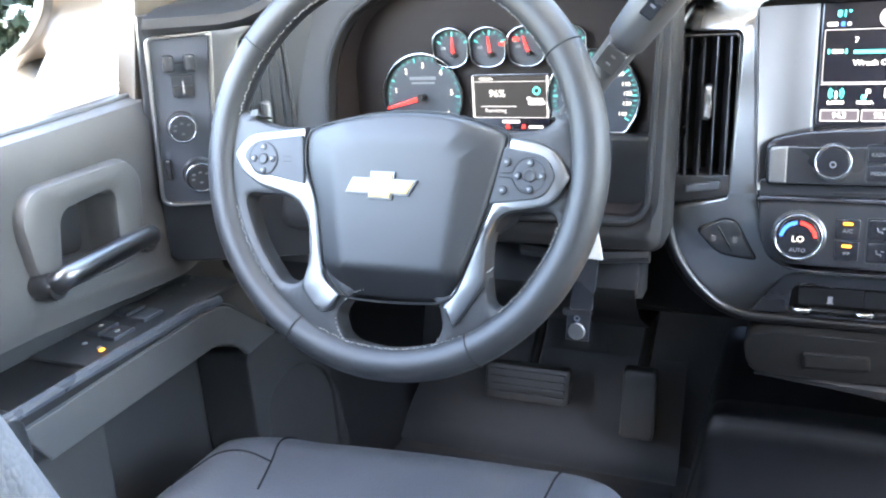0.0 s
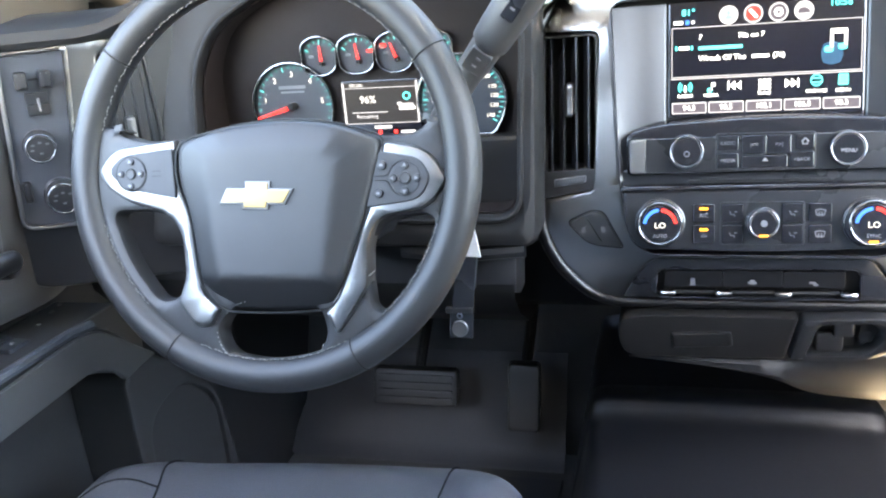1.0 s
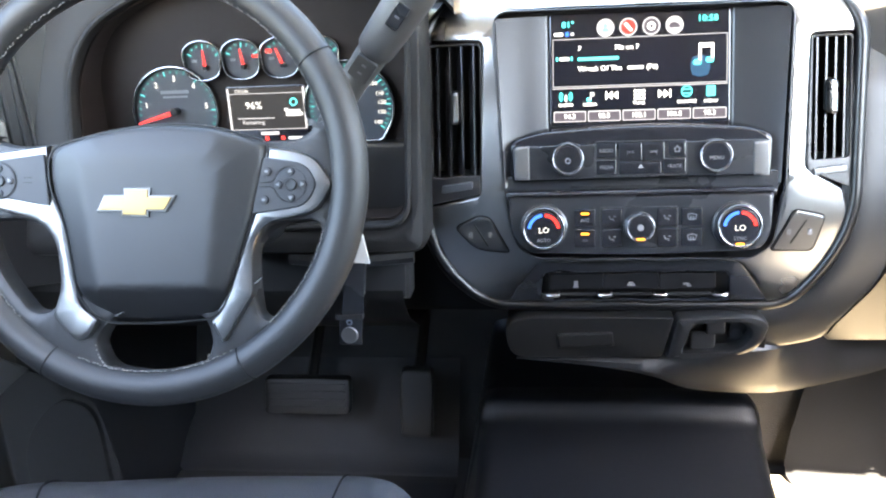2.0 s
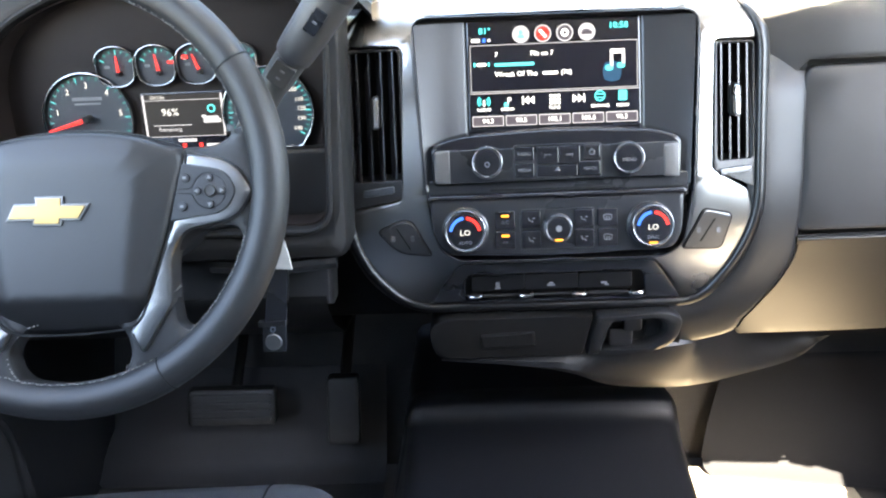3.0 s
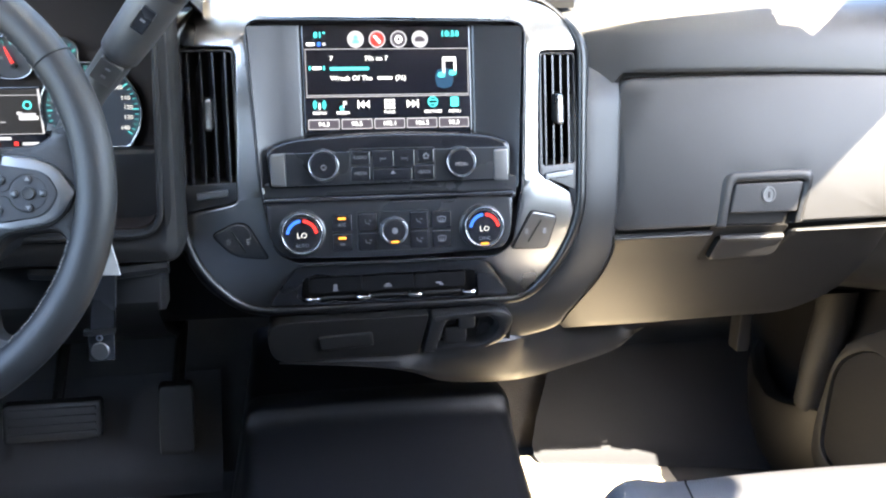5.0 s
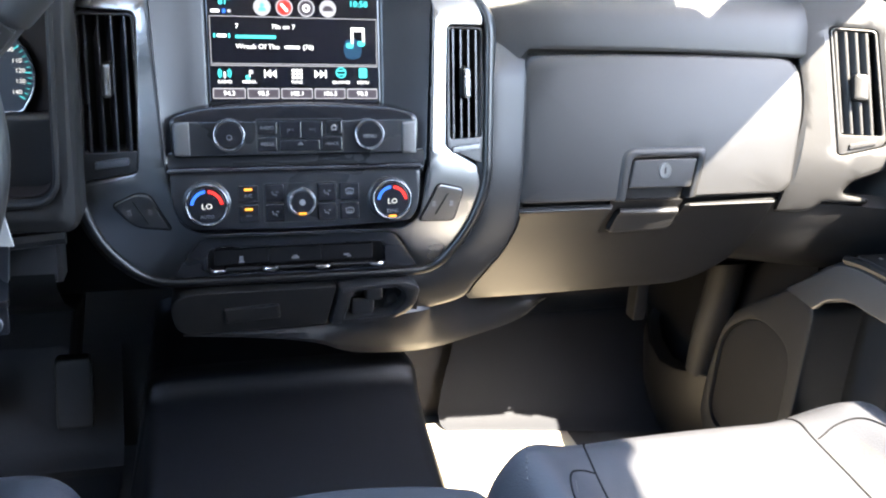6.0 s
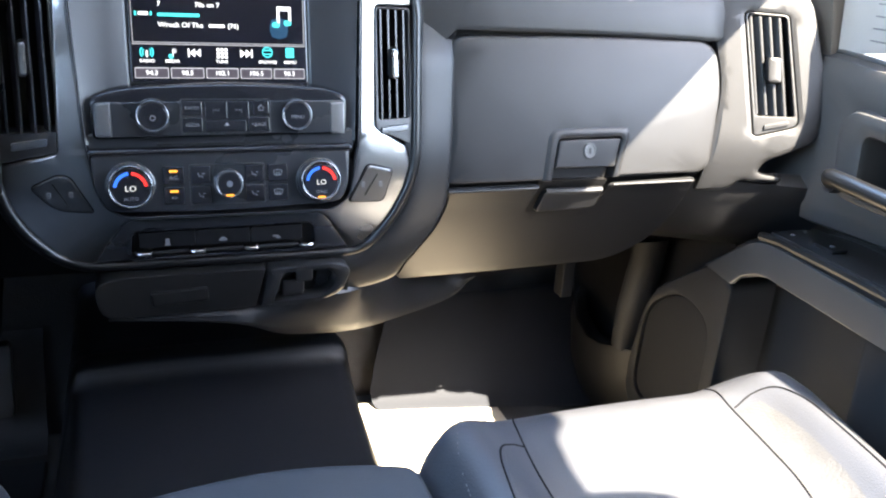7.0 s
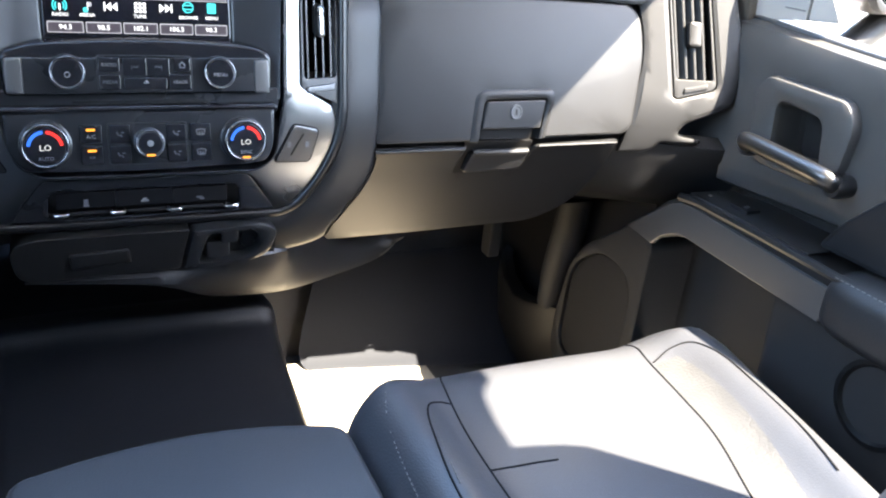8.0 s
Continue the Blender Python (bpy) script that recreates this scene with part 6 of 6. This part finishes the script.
spoke_out = low_arc + rp([(-0.150, 0.040, 0.02), (-0.118, 0.030, 0.02), (-0.085, 0.031, 0), (0.0, 0.036, 0), (0.112, 0.029, 0), (0.138, 0.030, 0.02), (0.152, 0.040, 0.02)], 5)
hole_l = rp([(-0.152, -0.034, 0.012), (-0.100, -0.034, 0.014), (-0.078, -0.060, 0.02), (-0.0765, -0.090, 0.02), (-0.084, -0.112, 0.012), (-0.104, -0.116, 0.012), (-0.134, -0.080, 0.03)], 6)
hole_r = rp([(0.155, -0.037, 0.012), (0.158, -0.061, 0.02), (0.141, -0.095, 0.03), (0.120, -0.121, 0.012), (0.102, -0.120, 0.010), (0.098, -0.094, 0.01), (0.098, -0.060, 0.02), (0.112, -0.042, 0.014)], 6)
hole_b = rp([(-0.024, -0.116, 0.01), (-0.047, -0.138, 0.02), (-0.036, -0.163, 0.02), (0.006, -0.1685, 0.03), (0.049, -0.162, 0.02), (0.0595, -0.143, 0.02), (0.052, -0.117, 0.012)], 6)
spk = part("spoke_body", plate([spoke_out, hole_l, hole_r, hole_b], on_wheel, -0.014, 0.006, 0.007, back=True), RIM_LEATHER, wheel, "leather-covered spokes")
hub_o = rp([(-0.080, 0.027, 0.018), (-0.022, 0.040, 0.05), (0.020, 0.0435, 0.05), (0.065, 0.041, 0.05), (0.113, 0.027, 0.016), (0.1125, 0.014, 0.01), (0.099, -0.036, 0.03), (0.080, -0.090, 0.02), (0.068, -0.118, 0.014), (0.015, -0.1225, 0.08), (-0.038, -0.1215, 0.014), (-0.057, -0.100, 0.02), (-0.067, -0.036, 0.03), (-0.0805, -0.006, 0.02)], 7)
hub_o = hub_o if area(hub_o) > 0 else hub_o[::-1]


def hub_height(u, v):
    """The airbag cover: a flat middle, side facets beyond two creases, and a foot that turns under."""
    half = 0.096 + 0.21 * (v + 0.02) if v < 0.0 else 0.100
    half = max(0.055, half)
    e = abs(u - 0.0155) / half
    facet = max(0.0, e - 0.60)
    foot, head = max(0.0, -0.094 - v), max(0.0, v - 0.020)
    return 0.0240 - 0.030 * facet - 0.035 * max(0.0, e - 0.86) ** 1.3 - 0.85 * foot - 0.22 * head


def hub_rings():
    cu, cv = 0.016, -0.040
    rings = []
    for f, drop in ((1.0, 0.030), (1.0, 0.0055), (0.993, 0.0030), (0.98, 0.0012), (0.96, 0.0002), (0.93, 0), (0.88, 0), (0.82, 0), (0.76, 0), (0.70, 0), (0.64, 0), (0.58, 0), (0.5, 0), (0.4, 0), (0.28, 0), (0.14, 0)):
        rings.append([on_wheel(cu + (u - cu) * f, cv + (v - cv) * f, hub_height(cu + (u - cu) * f, cv + (v - cv) * f) - drop) for u, v in hub_o])
    return rings


hub = part("hub_cover", skin(hub_rings()), HUB, wheel, "dark grey airbag cover", sharp=80)
part("hub_line", tube([on_wheel(u, v, 0.0115) for u, v in inset(hub_o, -0.0012)], 0.0011, 5, True), BLACK, wheel)
# gold cross-shaped emblem in a chrome rim
bow = [(-0.0225, -0.0160), (-0.0040, -0.0163), (-0.0045, -0.0105), (0.0160, -0.0107), (0.0155, -0.0168), (0.0365, -0.0172), (0.0300, -0.0278), (0.0145, -0.0273), (0.0140, -0.0318), (-0.0070, -0.0312), (-0.0062, -0.0270), (-0.0280, -0.0268)]
bow = bow if area(bow) > 0 else bow[::-1]
part("emblem_rim", plate([inset(bow, -0.0016)], on_wheel, 0.020, 0.0262, 0.0010), SATIN_SILVER, hub, "metal emblem edge")
part("emblem", plate([bow], on_wheel, 0.024, 0.0272, 0.0007), GOLD, hub, "gold emblem")
for v0, v1, a, b in ((-0.0740, -0.0715, 0.000, 0.007), (-0.0850, -0.0830, -0.004, 0.013)):
    part("raised_mark", plate([rrect(a, v0, b, v1, 0.0008)], on_wheel, 0.020, 0.0228, 0.0004), HUB, hub)
trim_l = rp([(-0.164, 0.002, 0.008), (-0.147, 0.023, 0.012), (-0.083, 0.030, 0.0), (-0.0815, -0.010, 0.0), (-0.0685, -0.036, 0.006), (-0.0600, -0.085, 0.01), (-0.0565, -0.108, 0.006), (-0.0400, -0.1210, 0.002), (-0.0500, -0.1375, 0.006), (-0.0640, -0.1390, 0.006), (-0.0830, -0.1165, 0.004), (-0.0745, -0.092, 0.008), (-0.0775, -0.055, 0.014), (-0.090, -0.0365, 0.014), (-0.135, -0.0245, 0.008), (-0.154, -0.0125, 0.006)], 6)
trim_r = rp([(0.112, 0.0232, 0.0), (0.1365, 0.0205, 0.012), (0.1500, 0.0155, 0.008), (0.158, 0.0085, 0.006), (0.1682, -0.0083, 0.004), (0.1585, -0.0255, 0.006), (0.1485, -0.0330, 0.006), (0.130, -0.0368, 0.006), (0.110, -0.0400, 0.012), (0.0990, -0.060, 0.012), (0.0985, -0.099, 0.004), (0.0710, -0.1420, 0.006), (0.0605, -0.1235, 0.002), (0.0760, -0.097, 0.01), (0.0835, -0.060, 0.01), (0.0995, -0.034, 0.003)], 6)
pad_l = rp([(-0.1515, 0.002, 0.010), (-0.137, 0.0170, 0.012), (-0.0845, 0.0225, 0.002), (-0.0805, -0.0225, 0.002), (-0.133, -0.0130, 0.010)], 6)
pad_r = rp([(0.1110, 0.0150, 0.002), (0.1415, 0.0095, 0.006), (0.1490, 0.0045, 0.006), (0.1555, -0.0082, 0.005), (0.1488, -0.0212, 0.006), (0.1411, -0.0265, 0.006), (0.0995, -0.0325, 0.002)], 6)
for o, q, cu, cv in ((trim_l, pad_l, -0.1255, 0.0), (trim_r, pad_r, 0.1340, -0.0082)):
    tr = part("spoke_trim", plate([o], on_wheel, -0.010, 0.0115, 0.0045), SPOKE, wheel, "satin silver spoke trim")
    pd = part("button_pad", plate([q], on_wheel, 0.008, 0.0135, 0.0012), BUTTON_GREY, wheel, "grey button pad")
    disc = part("button_disc", plate([circle(cu, cv, 0.0140 if cu > 0 else 0.0152, 36)], on_wheel, 0.012, 0.0140 if cu > 0 else 0.0145, 0.0012), BUTTON_GREY, pd, "round four-way button")
    if cu < 0:
        part("button_ring", plate([circle(cu, cv, 0.0160, 36), circle(cu, cv, 0.0153, 36)], on_wheel, 0.0128, 0.0138, 0), BLACK, pd)
    else:
        for sg in (1, -1):
            arc = [(cu + 0.0148 * math.cos(radians(a)), cv + sg * 0.0148 * math.sin(radians(a))) for a in np.linspace(75, 165, 16)]
            part("button_groove", tube([on_wheel(u, v, 0.0136) for u, v in arc + [(cu - 0.0172, cv + sg * 0.0019), (cu - 0.0275, cv + sg * 0.0017)]], 0.00045, 5), BLACK, pd)
    part("button", lathe([(0.0052, -0.001), (0.0050, 0.0012), (0.0042, 0.0018), (0.0030, 0.0012)], at_surface(on_wheel, cu, cv, 0.0145), 22), HUB, disc)
    for du, dv in ((0.0100, 0), (-0.0104, 0), (0, 0.0108), (0, -0.0108)):
        b = part("button", lathe([(0.0034, -0.001), (0.0032, 0.0010), (0.0020, 0.0016)], at_surface(on_wheel, cu + du, cv + dv, 0.0145), 14), BUTTON_GREY, disc)
        part("button_mark", plate([[(cu + du + 0.0021 * math.cos(a), cv + dv + 0.0021 * math.sin(a)) for a in [math.atan2(dv, du) + 2.0944 * j for j in range(3)]]], on_wheel, 0.0155, 0.0166, 0), WHITE_PRINT, b)
    if cu < 0:
        for dv in (0.0022, -0.0022):
            part("button_mark", plate([rrect(cu + 0.0215, cv + dv - 0.0004, cu + 0.0300, cv + dv + 0.0004, 0.0002, 2)], on_wheel, 0.0130, 0.0139, 0), BLACK, pd)
    if cu > 0:
        for du, dv in ((-0.0202, 0.0110), (-0.0230, -0.0123)):
            part("button_mark", plate([rrect(cu + du - 0.0014, cv + dv - 0.0010, cu + du + 0.0014, cv + dv + 0.0010, 0.0005, 2)], on_wheel, 0.0150, 0.0164, 0), WHITE_PRINT, pd)
            part("button", lathe([(0.0040, -0.001), (0.0038, 0.0018), (0.0026, 0.0026)], at_surface(on_wheel, cu + du, cv + dv, 0.0135), 14), BUTTON_GREY, pd)
for a in (143.3, 32.5, 240.6, 299.2):
    c, s = math.cos(radians(a)), math.sin(radians(a))
    part("rim_seam", tube([on_wheel(c * (0.1805 + 0.0160 * math.cos(k)), s * (0.1805 + 0.0160 * math.cos(k)), 0.0160 * math.sin(k)) for k in [2 * math.pi * j / 24 for j in range(24)]], 0.0008, 5, True), BLACK, wheel)
for a0, a1 in ((14, 166), (196, 226), (248, 298), (312, 344)):
    pts = [on_wheel((0.1655 + 0.0006 * (-1) ** k) * math.cos(radians(a)), (0.1655 + 0.0006 * (-1) ** k) * math.sin(radians(a)), 0.0062 + 0.0005 * (-1) ** k) for k, a in enumerate(np.linspace(a0, a1, int((a1 - a0) * 0.55)))]
    stitches(pts, THREAD, wheel, step=0.0036, size=0.0006, gap=0.3)
stitches([on_wheel(u, v, 0.0072) for u, v in inset(hole_b if area(hole_b) < 0 else hole_b[::-1], 0.0015)][12:], THREAD, wheel, step=0.0042, size=0.0006, gap=0.3)
part("loose_thread", tube(smooth_path([on_wheel(0.0960, -0.0905, 0.004), on_wheel(0.1010, -0.0890, 0.008), on_wheel(0.1060, -0.0850, 0.010)], 5), 0.0005, 5), THREAD, wheel)

# ---- steering column and gear lever ----
col = thing("steering_column", (-0.43, 0.86, 0.72), "dark plastic steering column shroud", "column")
rings = []
for y, zc, rx, rz in ((0.742, 0.870, 0.045, 0.040), (0.765, 0.862, 0.060, 0.048), (0.80, 0.850, 0.070, 0.052), (0.87, 0.832, 0.078, 0.058), (0.94, 0.815, 0.080, 0.060)):
    rings.append([Vector((-0.425 + rx * math.cos(a), y, zc + rz * math.sin(a))) for a in [2 * math.pi * j / 28 for j in range(28)]])
part("shroud", skin(rings), DARK, col)
lever = thing("gear_lever", (-0.33, 0.83, 0.90), "thick dark column gear lever", "lever")
LA, LB = Vector((-0.326, 0.839, 0.890)), Vector((-0.189, 0.769, 1.048))


def along(s):
    return LA.lerp(LB, s)


part("stem", tube(smooth_path([(-0.350, 0.890, 0.835), (-0.318, 0.855, 0.890), along(0.40), along(0.52), along(0.62)], 4), [0.011 + 0.0035 * min(1, k / 14) for k in range(17)], 18), LEVER, lever)
part("grip", tube([along(s) for s in (0.615, 0.625, 0.65, 0.71, 0.82, 0.92, 0.965, 0.985, 1.0)], [0.0150, 0.0168, 0.0174, 0.0180, 0.0188, 0.0194, 0.0192, 0.0178, 0.013], 22), LEVER, lever, "thick grip")
part("end_cap", tube([along(s) for s in (0.96, 0.975, 0.99)], [0.0197, 0.0200, 0.0192], 22), SATIN, lever)
ax = (LB - LA).normalized()
face = (Vector((-0.09, 0.06, 1.04)) - along(0.6))
face = (face - ax * face.dot(ax)).normalized()
sidev = ax.cross(face)
for s0, hw, hl, mat_, nm in ((0.555, 0.0100, 0.0115, LEVER, "range_button"), (0.84, 0.0060, 0.0120, SATIN, "mode_button")):
    c = along(s0) + face * (0.0134 if s0 < 0.6 else 0.0178)
    M = lambda u, v, w, c=c: c + sidev * u + ax * v + face * w
    b = part(nm, plate([rrect(-hw, -hl, hw, hl, 0.002)], M, -0.006, 0.0025, 0.001), mat_, lever)
    for dv in ((-0.004, 0.004) if s0 < 0.6 else (0.0,)):
        part("mark", plate([rrect(-0.0022, dv - 0.0009, 0.0022, dv + 0.0009, 0.0004, 2)], M, 0.002, 0.0031, 0), WHITE_PRINT, b)

# ---- key tag under the ignition ----
TM = facing(0.828, 0.1, 0.75)
tag = thing("key_tag", (-0.29, 0.83, 0.695), "dark plastic key tag with a pale round button", "key tag")
part("sleeve", plate([rp([(-0.3020, 0.7250, 0.002), (-0.2790, 0.7255, 0.002), (-0.2730, 0.7850, 0.003), (-0.2930, 0.7850, 0.003)])], TM, -0.004, 0.003, 0.001, back=True), SATIN, tag)
part("clip", plate([rp([(-0.3080, 0.7205, 0.001), (-0.2790, 0.7215, 0.001), (-0.2790, 0.7275, 0.001), (-0.3080, 0.7262, 0.001)])], TM, -0.003, 0.004, 0.001, back=True), DARK, tag)
body = part("tag_body", plate([rp([(-0.3055, 0.6945, 0.002), (-0.2815, 0.6940, 0.002), (-0.2800, 0.7215, 0.002), (-0.3045, 0.7215, 0.002)])], TM, -0.002, 0.002, 0.0008, back=True), SATIN, tag)
part("button", lathe([(0.0088, 0.0), (0.0088, 0.003), (0.0078, 0.004), (0.0060, 0.0036)], at_surface(TM, -0.2940, 0.7045), 24), SATIN_SILVER, body, "pale round button")
part("eyelet", lathe([(0.0032, 0.0), (0.0032, 0.003), (0.0018, 0.003), (0.0016, 0.001)], at_surface(TM, -0.2935, 0.7180), 14), CHROME, body)
part("paper_label", plate([rp([(-0.2850, 0.7800), (-0.2690, 0.7790), (-0.2745, 0.8080), (-0.2870, 0.8080)])], TM, 0.0, 0.0035, 0.0004, back=True), PAPER, tag, "white paper label")
part("key_shank", tube([(-0.283, 0.835, 0.80), (-0.30, 0.85, 0.835), (-0.33, 0.86, 0.85)], 0.005, 8), SATIN, tag)
